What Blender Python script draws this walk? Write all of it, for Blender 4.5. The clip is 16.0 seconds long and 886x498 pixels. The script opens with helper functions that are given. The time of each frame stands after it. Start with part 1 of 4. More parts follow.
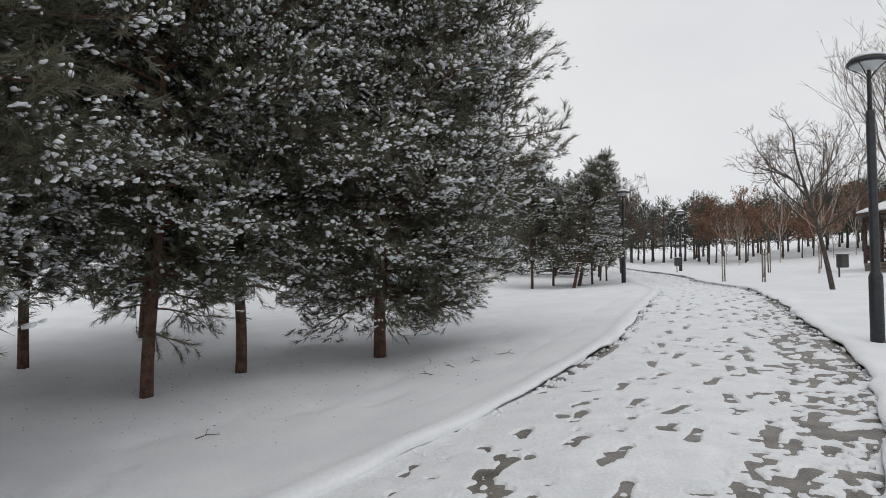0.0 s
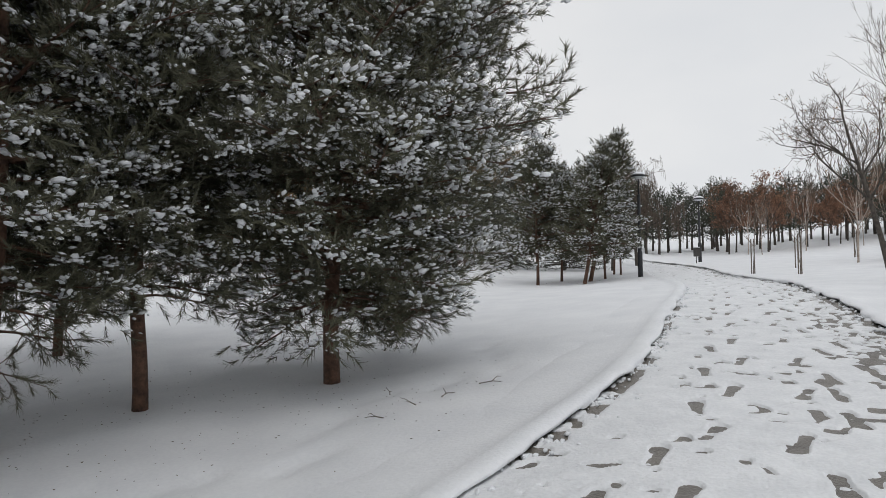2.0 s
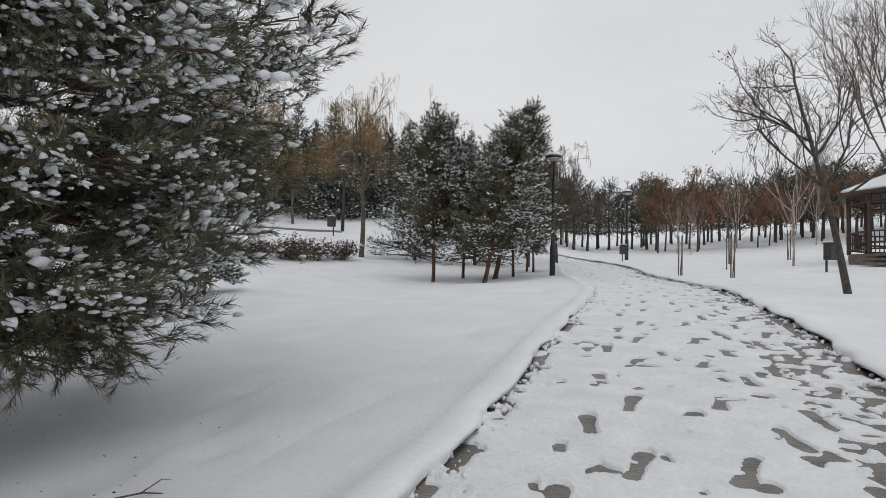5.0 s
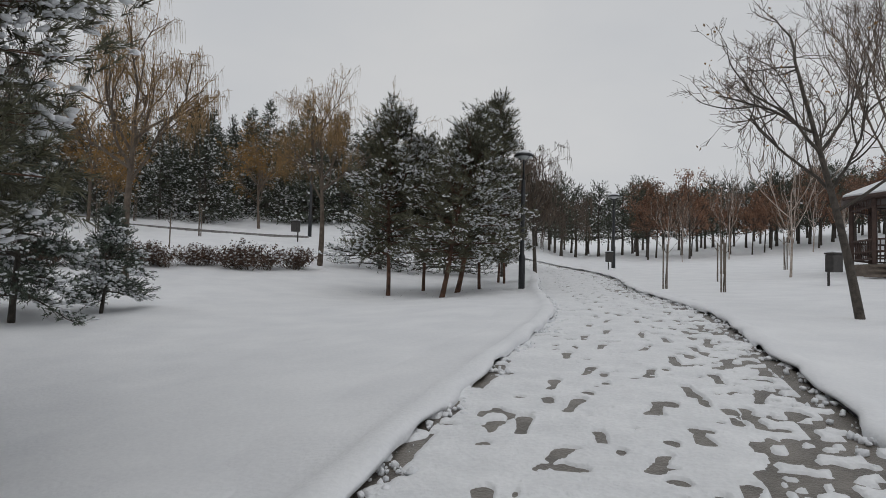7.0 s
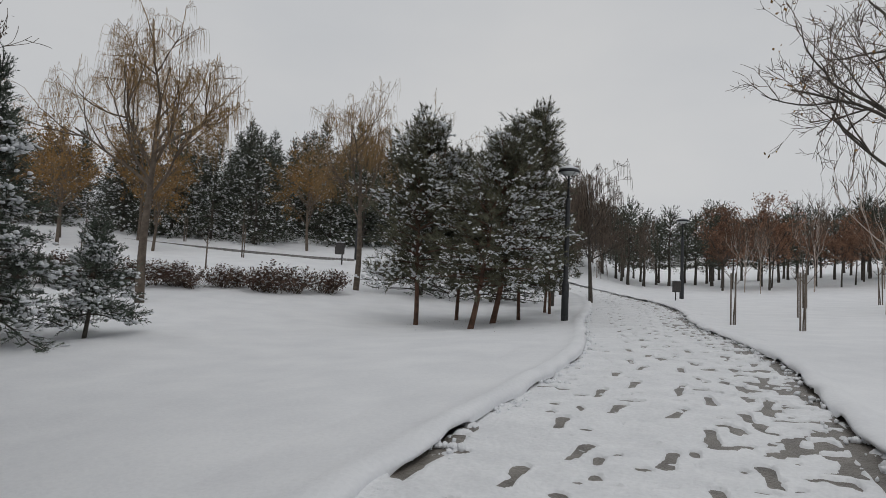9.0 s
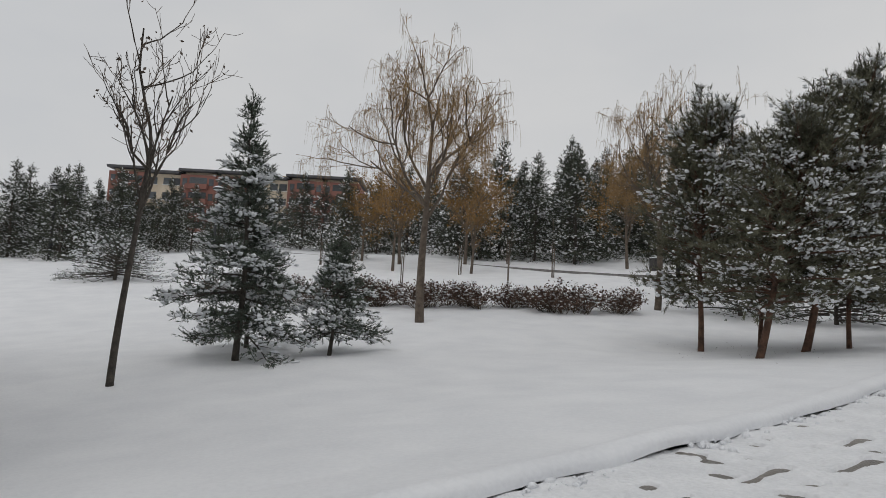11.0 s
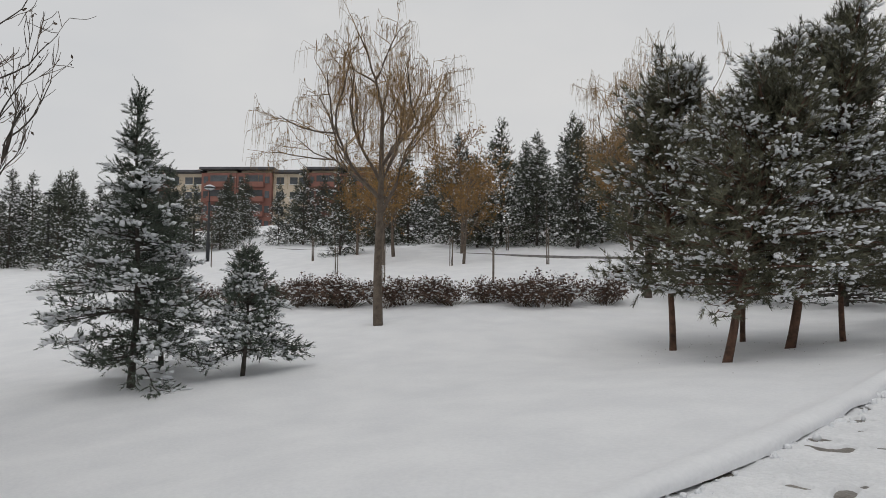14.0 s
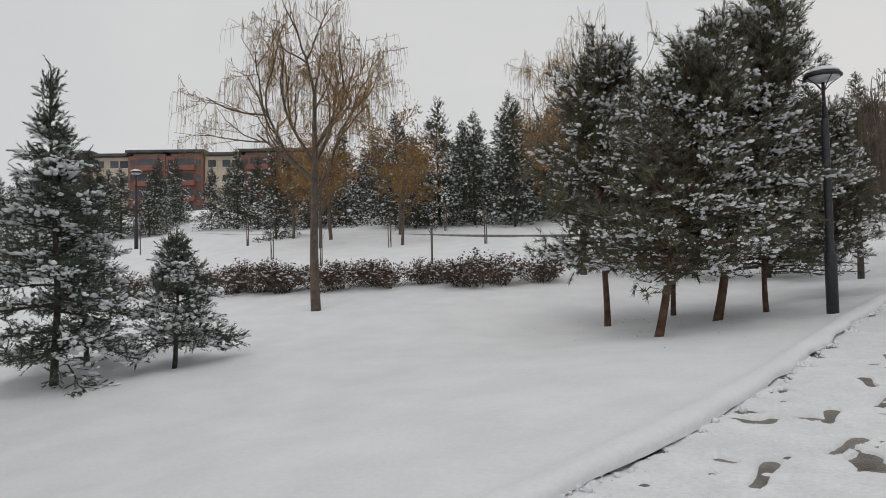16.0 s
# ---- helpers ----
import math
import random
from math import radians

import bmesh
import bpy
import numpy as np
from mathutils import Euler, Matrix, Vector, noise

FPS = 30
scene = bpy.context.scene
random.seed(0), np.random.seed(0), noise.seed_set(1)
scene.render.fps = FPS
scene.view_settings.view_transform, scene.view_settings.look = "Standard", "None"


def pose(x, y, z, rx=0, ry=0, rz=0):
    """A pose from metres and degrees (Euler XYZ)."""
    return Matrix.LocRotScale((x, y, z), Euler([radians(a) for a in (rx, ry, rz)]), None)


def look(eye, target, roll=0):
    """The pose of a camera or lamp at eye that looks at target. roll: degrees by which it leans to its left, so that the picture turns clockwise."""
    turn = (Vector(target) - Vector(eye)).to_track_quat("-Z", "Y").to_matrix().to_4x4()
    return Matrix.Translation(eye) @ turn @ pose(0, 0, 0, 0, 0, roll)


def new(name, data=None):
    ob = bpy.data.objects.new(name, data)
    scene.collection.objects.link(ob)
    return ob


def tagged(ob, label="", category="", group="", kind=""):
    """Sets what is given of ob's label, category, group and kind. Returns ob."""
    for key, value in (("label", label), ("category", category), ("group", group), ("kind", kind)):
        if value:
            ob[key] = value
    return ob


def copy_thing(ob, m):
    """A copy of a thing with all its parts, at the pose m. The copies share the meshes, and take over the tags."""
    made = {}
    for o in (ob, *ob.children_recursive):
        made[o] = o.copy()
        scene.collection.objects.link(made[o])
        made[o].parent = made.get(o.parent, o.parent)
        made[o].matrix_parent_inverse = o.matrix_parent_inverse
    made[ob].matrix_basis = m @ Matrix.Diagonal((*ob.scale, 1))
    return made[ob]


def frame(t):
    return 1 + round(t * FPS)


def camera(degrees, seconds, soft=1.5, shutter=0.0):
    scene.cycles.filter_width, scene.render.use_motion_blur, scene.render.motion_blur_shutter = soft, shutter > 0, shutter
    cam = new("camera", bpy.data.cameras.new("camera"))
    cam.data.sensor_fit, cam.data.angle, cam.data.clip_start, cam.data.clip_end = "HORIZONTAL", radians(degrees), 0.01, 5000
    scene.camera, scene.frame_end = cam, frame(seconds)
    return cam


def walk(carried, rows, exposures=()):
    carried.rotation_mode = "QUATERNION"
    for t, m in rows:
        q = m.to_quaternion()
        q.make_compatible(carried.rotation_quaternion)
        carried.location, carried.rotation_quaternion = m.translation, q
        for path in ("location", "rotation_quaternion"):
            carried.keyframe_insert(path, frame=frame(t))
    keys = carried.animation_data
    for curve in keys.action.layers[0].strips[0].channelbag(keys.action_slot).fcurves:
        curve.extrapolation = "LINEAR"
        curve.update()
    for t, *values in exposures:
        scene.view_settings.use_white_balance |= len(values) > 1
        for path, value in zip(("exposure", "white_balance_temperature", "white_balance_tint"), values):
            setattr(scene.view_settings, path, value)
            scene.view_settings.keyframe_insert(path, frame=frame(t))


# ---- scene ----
cam = camera(66.0, 16.0, 0.8)
# seconds, place, Euler angles
ROWS = [
    (0.0, 6.089, 0.939, 1.620, 93.98, -0.58, 14.70),
    (0.5, 6.111, 1.661, 1.649, 93.86, -0.34, 16.07),
    (1.0, 6.023, 2.262, 1.688, 93.71, -0.48, 16.03),
    (1.5, 5.935, 2.937, 1.753, 93.60, 0.45, 16.02),
    (2.0, 5.967, 3.641, 1.793, 93.45, 0.29, 15.73),
    (2.5, 5.912, 4.291, 1.777, 93.18, 0.08, 14.89),
    (3.0, 5.945, 4.923, 1.839, 92.94, 0.43, 13.89),
    (3.5, 6.112, 5.742, 1.889, 92.86, -0.08, 12.79),
    (4.0, 6.216, 6.459, 1.896, 92.72, -0.34, 11.51),
    (4.5, 6.490, 7.158, 1.923, 92.84, -0.44, 11.18),
    (5.0, 6.654, 7.740, 1.950, 92.77, -1.28, 10.57),
    (7.5, 7.430, 10.593, 2.249, 93.15, -1.34, 10.12),
    (8.0, 7.600, 11.107, 2.250, 93.06, -1.07, 10.20),
    (8.5, 7.770, 11.533, 2.278, 93.83, -1.55, 12.28),
    (9.0, 7.808, 11.903, 2.328, 95.06, -2.74, 16.13),
    (9.5, 7.732, 12.656, 2.325, 96.37, -2.45, 25.01),
    (10.0, 8.200, 13.276, 2.293, 96.83, -2.80, 36.90),
    (12.5, 9.087, 15.889, 2.692, 94.63, -2.81, 49.30),
    (13.0, 9.031, 16.263, 2.732, 94.52, -2.31, 49.56),
    (13.5, 8.959, 16.539, 2.763, 94.35, -1.47, 49.68),
    (14.0, 9.019, 16.643, 2.810, 93.98, -0.43, 49.32),
    (14.5, 9.057, 16.701, 2.837, 93.32, 0.69, 48.34),
    (15.0, 9.019, 16.727, 2.847, 92.67, 1.17, 47.07),
    (15.5, 9.000, 16.726, 2.855, 92.22, 1.14, 45.56),
    (16.0, 8.994, 16.729, 2.856, 92.27, 1.22, 44.34),
]
EXPOSURES = [(0.0, 0.0, 6500, 10), (3.5, 0.0, 6460, 10), (5.0, -0.12, 6460, 10), (7.5, -0.44, 6460, 10), (9.5, -0.41, 6520, 10), (12.5, -0.24, 6620, 10), (16.0, -0.19, 6660, 10)]
walk(cam, [(t, pose(*v)) for t, *v in ROWS], EXPOSURES)

# ---- overcast light ----
SUN_ELEVATION, SUN_TURN = radians(38), radians(200)
world = bpy.data.worlds.new("overcast")
scene.world = world
world.use_nodes = True
wn, wl = world.node_tree.nodes, world.node_tree.links
wn.clear()
w_out = wn.new("ShaderNodeOutputWorld")
w_bg = wn.new("ShaderNodeBackground")
w_sky = wn.new("ShaderNodeTexSky")
w_sky.sky_type, w_sky.sun_disc = "NISHITA", False
w_sky.sun_elevation, w_sky.sun_rotation = SUN_ELEVATION, SUN_TURN
w_sky.air_density, w_sky.dust_density = 1.0, 3.0
w_grey = wn.new("ShaderNodeHueSaturation")
w_grey.inputs["Saturation"].default_value = 0.25
w_co = wn.new("ShaderNodeTexCoord")
w_map = wn.new("ShaderNodeMapping")
w_map.inputs["Scale"].default_value = (1.0, 1.0, 2.2)
w_noise = wn.new("ShaderNodeTexNoise")
w_noise.inputs["Scale"].default_value, w_noise.inputs["Detail"].default_value = 1.7, 5.0
w_ramp = wn.new("ShaderNodeValToRGB")
w_ramp.color_ramp.elements[0].position, w_ramp.color_ramp.elements[0].color = 0.3, (6.3, 6.55, 6.9, 1)
w_ramp.color_ramp.elements[1].position, w_ramp.color_ramp.elements[1].color = 0.72, (7.7, 7.75, 7.8, 1)
w_mix = wn.new("ShaderNodeMix")
w_mix.data_type = "RGBA"
w_mix.inputs["Factor"].default_value = 0.88
wl.new(w_co.outputs["Generated"], w_map.inputs["Vector"])
wl.new(w_map.outputs["Vector"], w_noise.inputs["Vector"])
wl.new(w_noise.outputs["Fac"], w_ramp.inputs["Fac"])
wl.new(w_sky.outputs["Color"], w_grey.inputs["Color"])
wl.new(w_grey.outputs["Color"], w_mix.inputs["A"])
wl.new(w_ramp.outputs["Color"], w_mix.inputs["B"])
wl.new(w_mix.outputs["Result"], w_bg.inputs["Color"])
w_bg.inputs["Strength"].default_value = 0.108
wl.new(w_bg.outputs["Background"], w_out.inputs["Surface"])
sun = new("sun", bpy.data.lights.new("sun", "SUN"))
sun.data.energy, sun.data.angle, sun.data.color = 0.5, radians(40), (1.0, 0.97, 0.93)
sun.matrix_world = look((0, 0, 30), (-3, 7, 10))


# ---- materials ----
def material(name, low, high, scale=8.0, rough=0.8, bump=0.3, bump_scale=None, metal=0.0, fine=0.3, island=0.0, spread=(0.35, 0.65), per_object=0.0):
    """Two-scale noise between two colours, with bump; island / per_object: brightness spread by piece."""
    m = bpy.data.materials.new(name)
    m.use_nodes = True
    n, l = m.node_tree.nodes, m.node_tree.links
    b = n["Principled BSDF"]
    co = n.new("ShaderNodeTexCoord")
    big, small = n.new("ShaderNodeTexNoise"), n.new("ShaderNodeTexNoise")
    big.inputs["Scale"].default_value, big.inputs["Detail"].default_value = scale, 4
    small.inputs["Scale"].default_value, small.inputs["Detail"].default_value = bump_scale or scale * 9, 3
    for t in (big, small):
        l.new(co.outputs["Object"], t.inputs["Vector"])
    mixf = n.new("ShaderNodeMix")
    mixf.inputs["Factor"].default_value = fine
    l.new(big.outputs["Fac"], mixf.inputs["A"])
    l.new(small.outputs["Fac"], mixf.inputs["B"])
    ramp = n.new("ShaderNodeValToRGB")
    ramp.color_ramp.elements[0].position, ramp.color_ramp.elements[0].color = spread[0], (*low, 1)
    ramp.color_ramp.elements[1].position, ramp.color_ramp.elements[1].color = spread[1], (*high, 1)
    l.new(mixf.outputs["Result"], ramp.inputs["Fac"])
    colour = ramp.outputs["Color"]
    for amount, node, socket in ((island, "ShaderNodeNewGeometry", "Random Per Island"), (per_object, "ShaderNodeObjectInfo", "Random")):
        if amount:
            src, rng, mul = n.new(node), n.new("ShaderNodeMapRange"), n.new("ShaderNodeMix")
            rng.inputs["To Min"].default_value, rng.inputs["To Max"].default_value = 1 - amount, 1 + amount
            mul.data_type, mul.blend_type = "RGBA", "MULTIPLY"
            mul.inputs["Factor"].default_value = 1
            l.new(src.outputs[socket], rng.inputs["Value"])
            l.new(colour, mul.inputs["A"])
            l.new(rng.outputs["Result"], mul.inputs["B"])
            colour = mul.outputs["Result"]
    l.new(colour, b.inputs["Base Color"])
    b.inputs["Roughness"].default_value, b.inputs["Metallic"].default_value = rough, metal
    if bump:
        bp = n.new("ShaderNodeBump")
        bp.inputs["Strength"].default_value, bp.inputs["Distance"].default_value = bump, 0.02
        l.new(small.outputs["Fac"], bp.inputs["Height"])
        l.new(bp.outputs["Normal"], b.inputs["Normal"])
    return m


SNOW = material("snow", (0.71, 0.722, 0.745), (0.80, 0.81, 0.825), 1.3, 0.75, 0.35, 26, fine=0.35)
SNOW_TRODDEN = material("trodden_snow", (0.68, 0.692, 0.712), (0.82, 0.83, 0.845), 3.5, 0.7, 0.6, 34, fine=0.45)
SNOW_CLUMP = material("snow_clump", (0.70, 0.72, 0.75), (0.84, 0.85, 0.87), 7, 0.8, 0.5, 60)
PAVING = material("wet_paving", (0.085, 0.074, 0.062), (0.21, 0.19, 0.165), 5, 0.38, 0.5, 60)
KERB = material("kerb_stone", (0.13, 0.125, 0.12), (0.27, 0.26, 0.25), 6, 0.7, 0.4, 70, per_object=0.15)
PINE_BARK = material("pine_bark", (0.045, 0.026, 0.018), (0.16, 0.085, 0.055), 9, 0.9, 1.0, 28)
DARK_BARK = material("dark_bark", (0.035, 0.03, 0.026), (0.10, 0.085, 0.07), 9, 0.9, 0.8, 40)
GREY_BARK = material("grey_bark", (0.075, 0.058, 0.045), (0.17, 0.135, 0.105), 7, 0.9, 0.8, 34)
BIRCH_BARK = material("birch_bark", (0.20, 0.15, 0.12), (0.55, 0.48, 0.42), 6, 0.8, 0.4, 30)
NEEDLES = material("pine_needles", (0.046, 0.046, 0.027), (0.148, 0.146, 0.092), 2.2, 0.6, 0, island=0.45)
CEDAR = material("cedar_needles", (0.038, 0.052, 0.038), (0.105, 0.128, 0.095), 3, 0.6, 0, island=0.4)
SPRUCE = material("spruce_needles", (0.028, 0.036, 0.026), (0.085, 0.095, 0.065), 1.2, 0.7, 0, island=0.4, per_object=0.25)
WILLOW = material("willow_twigs", (0.16, 0.10, 0.045), (0.34, 0.22, 0.10), 2, 0.8, 0, island=0.35)
TWIG = material("bare_twigs", (0.06, 0.045, 0.035), (0.16, 0.12, 0.09), 4, 0.85, 0, island=0.3)
RUST_LEAF = material("rust_leaves", (0.15, 0.078, 0.048), (0.30, 0.160, 0.098), 2, 0.8, 0, island=0.4, per_object=0.25)
AMBER_LEAF = material("amber_leaves", (0.16, 0.085, 0.02), (0.32, 0.17, 0.045), 2, 0.8, 0, island=0.4)
SHRUB = material("shrub_leaves", (0.05, 0.028, 0.022), (0.14, 0.085, 0.06), 3, 0.8, 0, island=0.4)
POST_PAINT = material("lamp_paint", (0.020, 0.021, 0.024), (0.036, 0.038, 0.042), 12, 0.5, 0.15, 90, metal=0.2)
LAMP_GLASS = material("lamp_diffuser", (0.42, 0.45, 0.46), (0.55, 0.57, 0.58), 10, 0.3, 0)
DARK_WOOD = material("dark_wood", (0.035, 0.02, 0.016), (0.085, 0.05, 0.038), 6, 0.7, 0.4, 40)
GREY_WOOD = material("grey_wood", (0.10, 0.08, 0.065), (0.2, 0.165, 0.135), 6, 0.85, 0.4, 40)
BIN_METAL = material("bin_metal", (0.025, 0.023, 0.022), (0.055, 0.05, 0.046), 9, 0.5, 0.1, 80)
RED_WALL = material("red_plaster", (0.17, 0.075, 0.060), (0.25, 0.115, 0.090), 0.4, 0.9, 0.2, 8)
CREAM_WALL = material("cream_plaster", (0.48, 0.40, 0.30), (0.60, 0.52, 0.41), 0.4, 0.9, 0.2, 8)
ROOF_DARK = material("dark_roof", (0.05, 0.05, 0.055), (0.10, 0.10, 0.105), 0.8, 0.8, 0.2, 8)
WINDOW_GLASS = material("window_glass", (0.03, 0.035, 0.04), (0.08, 0.09, 0.10), 0.6, 0.12, 0, per_object=0.4)
WHITE_FRAME = material("white_frame", (0.55, 0.55, 0.54), (0.68, 0.68, 0.67), 2, 0.6, 0)


# ---- helpers of the place ----
def soft(v, w):
    return 0.5 * (v + np.sqrt(v * v + w * w))


def ease(t):
    t = np.clip(t, 0, 1)
    return t * t * (3 - 2 * t)


CLIMB = ((0.098, -60, 6), (0.104, 6, 10), (0.105, 10, 14), (0.105, 14, 17), (0.060, 17, 21), (0.047, 21, 28), (0.062, 28, 44), (0.078, 44, 150))


def rise(y):
    """Height gained along y, slope by slope, with rounded joints; 0.4 at y = 6."""
    return sum(g * (soft(y - a, 2.0) - soft(y - b, 2.0) - soft(6.0 - a, 2.0) + soft(6.0 - b, 2.0)) for g, a, b in CLIMB) + 0.40


def land(x, y):
    """Height of the snowy ground: a slope that climbs ahead, a hollow on the lawn, a bank behind the hedge and a hill across the path."""
    x, y = np.asarray(x, float), np.asarray(y, float)
    z = rise(np.maximum(y, -60.0))
    z = z - 0.42 * ease((6.6 - x) / 4.6) * (1 - 0.45 * ease((y - 13) / 8))
    s = -0.621 * x + 0.784 * y - 20
    z = z + 0.12 * np.minimum(soft(s, 3), 60) * ease((9 - x) / 14)
    return z + 0.05 * soft(x - 10, 3) + 0.06 * np.minimum(soft(x - 19, 6), 70)


def level(x, y):
    return float(land(x, y))


def value_noise(x, y, size, seed):
    """Smooth noise from 0 to 1 on a lattice of that size."""
    u, v = np.asarray(x) / size, np.asarray(y) / size
    i, j = np.floor(u).astype(np.int64), np.floor(v).astype(np.int64)
    f, g = ease(u - i), ease(v - j)

    def h(a, b):
        k = (a * 374761393 + b * 668265263 + seed * 974634777) & 0x7FFFFFFF
        k = ((k ^ (k >> 13)) * 1274126177) & 0x7FFFFFFF
        return ((k ^ (k >> 16)) & 0xFFFF) / 65535.0

    return (h(i, j) * (1 - f) + h(i + 1, j) * f) * (1 - g) + (h(i, j + 1) * (1 - f) + h(i + 1, j + 1) * f) * g


def mesh_of(name, verts, faces, mats, index=None, smooth=False):
    """A mesh from arrays; faces: an array of triangles or of quads."""
    verts, faces = np.asarray(verts, np.float32), np.asarray(faces, np.int32)
    k = faces.shape[1]
    me = bpy.data.meshes.new(name)
    me.vertices.add(len(verts))
    me.vertices.foreach_set("co", verts.ravel())
    me.loops.add(faces.size)
    me.loops.foreach_set("vertex_index", faces.ravel())
    me.polygons.add(len(faces))
    me.polygons.foreach_set("loop_start", np.arange(0, faces.size, k, dtype=np.int32))
    me.polygons.foreach_set("loop_total", np.full(len(faces), k, np.int32))
    for m in mats if isinstance(mats, (list, tuple)) else [mats]:
        me.materials.append(m)
    if index is not None:
        me.polygons.foreach_set("material_index", np.asarray(index, np.int32))
    me.polygons.foreach_set("use_smooth", np.full(len(faces), smooth))
    me.update(calc_edges=True)
    me.validate()
    return me


def child(name, me, parent, label="", kind=""):
    ob = new(name, me)
    ob.parent = parent
    return tagged(ob, label, kind=kind)


def empty(name, x, y, z=None, turn=0.0, size=1.0):
    ob = new(name)
    ob.empty_display_size = 0.2
    ob.matrix_world = pose(x, y, level(x, y) if z is None else z, 0, 0, turn)
    ob.scale = (size, size, size)
    return ob


class Bulk:
    """Collects vertices and triangles."""

    def __init__(self):
        self.v, self.f, self.n = [], [], 0

    def add(self, v, f):
        v, f = np.asarray(v, float).reshape(-1, 3), np.asarray(f, np.int64)
        self.v.append(v)
        self.f.append(f + self.n)
        self.n += len(v)

    def tube(self, pts, radii, sides=6):
        pts = np.asarray(pts, float)
        radii = np.asarray(radii, float)
        tan = np.gradient(pts, axis=0)
        tan /= np.linalg.norm(tan, axis=1)[:, None] + 1e-9
        ref = np.where(np.abs(tan[:, 2:3]) > 0.9, [[1.0, 0, 0]], [[0, 0, 1.0]])
        a = np.cross(tan, ref)
        a /= np.linalg.norm(a, axis=1)[:, None] + 1e-9
        b = np.cross(tan, a)
        ang = np.arange(sides) * 2 * np.pi / sides
        ring = a[:, None] * np.cos(ang)[None, :, None] + b[:, None] * np.sin(ang)[None, :, None]
        v = (pts[:, None] + ring * radii[:, None, None]).reshape(-1, 3)
        f = []
        for i in range(len(pts) - 1):
            for k in range(sides):
                p, q = i * sides + k, i * sides + (k + 1) % sides
                f += [(p, q, q + sides), (p, q + sides, p + sides)]
        f += [(0, k + 1, k) for k in range(1, sides - 1)]
        e = (len(pts) - 1) * sides
        f += [(e, e + k, e + k + 1) for k in range(1, sides - 1)]
        self.add(v, f)

    def box(self, x0, x1, y0, y1, z0, z1):
        v = [(x, y, z) for z in (z0, z1) for y in (y0, y1) for x in (x0, x1)]
        q = [(0, 2, 3, 1), (4, 5, 7, 6), (0, 1, 5, 4), (2, 6, 7, 3), (0, 4, 6, 2), (1, 3, 7, 5)]
        self.add(v, [t for a, b, c, d in q for t in ((a, b, c), (a, c, d))])

    def mesh(self, name, mats, smooth=False):
        return mesh_of(name, np.concatenate(self.v), np.concatenate(self.f), mats, None, smooth)


def bevelled(name, size, mat, bevel=0.01, centre=(0, 0, 0)):
    bm = bmesh.new()
    bmesh.ops.create_cube(bm, size=1)
    bmesh.ops.scale(bm, vec=size, verts=bm.verts)
    bmesh.ops.translate(bm, vec=centre, verts=bm.verts)
    bmesh.ops.bevel(bm, geom=bm.edges[:], offset=bevel, segments=2, affect="EDGES", profile=0.6)
    me = bpy.data.meshes.new(name)
    bm.to_mesh(me)
    bm.free()
    me.materials.append(mat)
    return me


def turned(name, profile, mat, sides=20, smooth=True):
    """A lathe shape from (radius, height) pairs."""
    bm = bmesh.new()
    rings = [[bm.verts.new((r * math.cos(2 * math.pi * k / sides), r * math.sin(2 * math.pi * k / sides), z)) for k in range(sides)] for r, z in profile]
    for a, b in zip(rings, rings[1:]):
        for k in range(sides):
            bm.faces.new((a[k], a[(k + 1) % sides], b[(k + 1) % sides], b[k]))
    bm.faces.new(rings[0][::-1])
    bm.faces.new(rings[-1])
    for f in bm.faces:
        f.smooth = smooth and len(f.verts) == 4
    me = bpy.data.meshes.new(name)
    bm.to_mesh(me)
    bm.free()
    me.materials.append(mat)
    return me


ICO_V = np.array([(-.53, .85, 0), (.53, .85, 0), (-.53, -.85, 0), (.53, -.85, 0), (0, -.53, .85), (0, .53, .85), (0, -.53, -.85), (0, .53, -.85), (.85, 0, -.53), (.85, 0, .53), (-.85, 0, -.53), (-.85, 0, .53)])
ICO_F = np.array([(0, 11, 5), (0, 5, 1), (0, 1, 7), (0, 7, 10), (0, 10, 11), (1, 5, 9), (5, 11, 4), (11, 10, 2), (10, 7, 6), (7, 1, 8), (3, 9, 4), (3, 4, 2), (3, 2, 6), (3, 6, 8), (3, 8, 9), (4, 9, 5), (2, 4, 11), (6, 2, 10), (8, 6, 7), (9, 8, 1)])


def blobs(rng, centres, sizes, along=None, jitter=0.25):
    """Uneven lumps: one at each centre; sizes: (n, 3); along: directions of their first axis."""
    n = len(centres)
    v = ICO_V[None] * sizes[:, None, :] * (1 + rng.uniform(-jitter, jitter, (n, 12, 1)))
    if along is not None:
        a = along / (np.linalg.norm(along, axis=1)[:, None] + 1e-9)
        b = np.cross([0, 0, 1.0], a)
        b /= np.linalg.norm(b, axis=1)[:, None] + 1e-6
        c = np.cross(a, b)
        v = v[:, :, 0:1] * a[:, None] + v[:, :, 1:2] * b[:, None] + v[:, :, 2:3] * c[:, None]
    v = v + centres[:, None]
    f = ICO_F[None] + (np.arange(n) * 12)[:, None, None]
    return v.reshape(-1, 3), f.reshape(-1, 3)


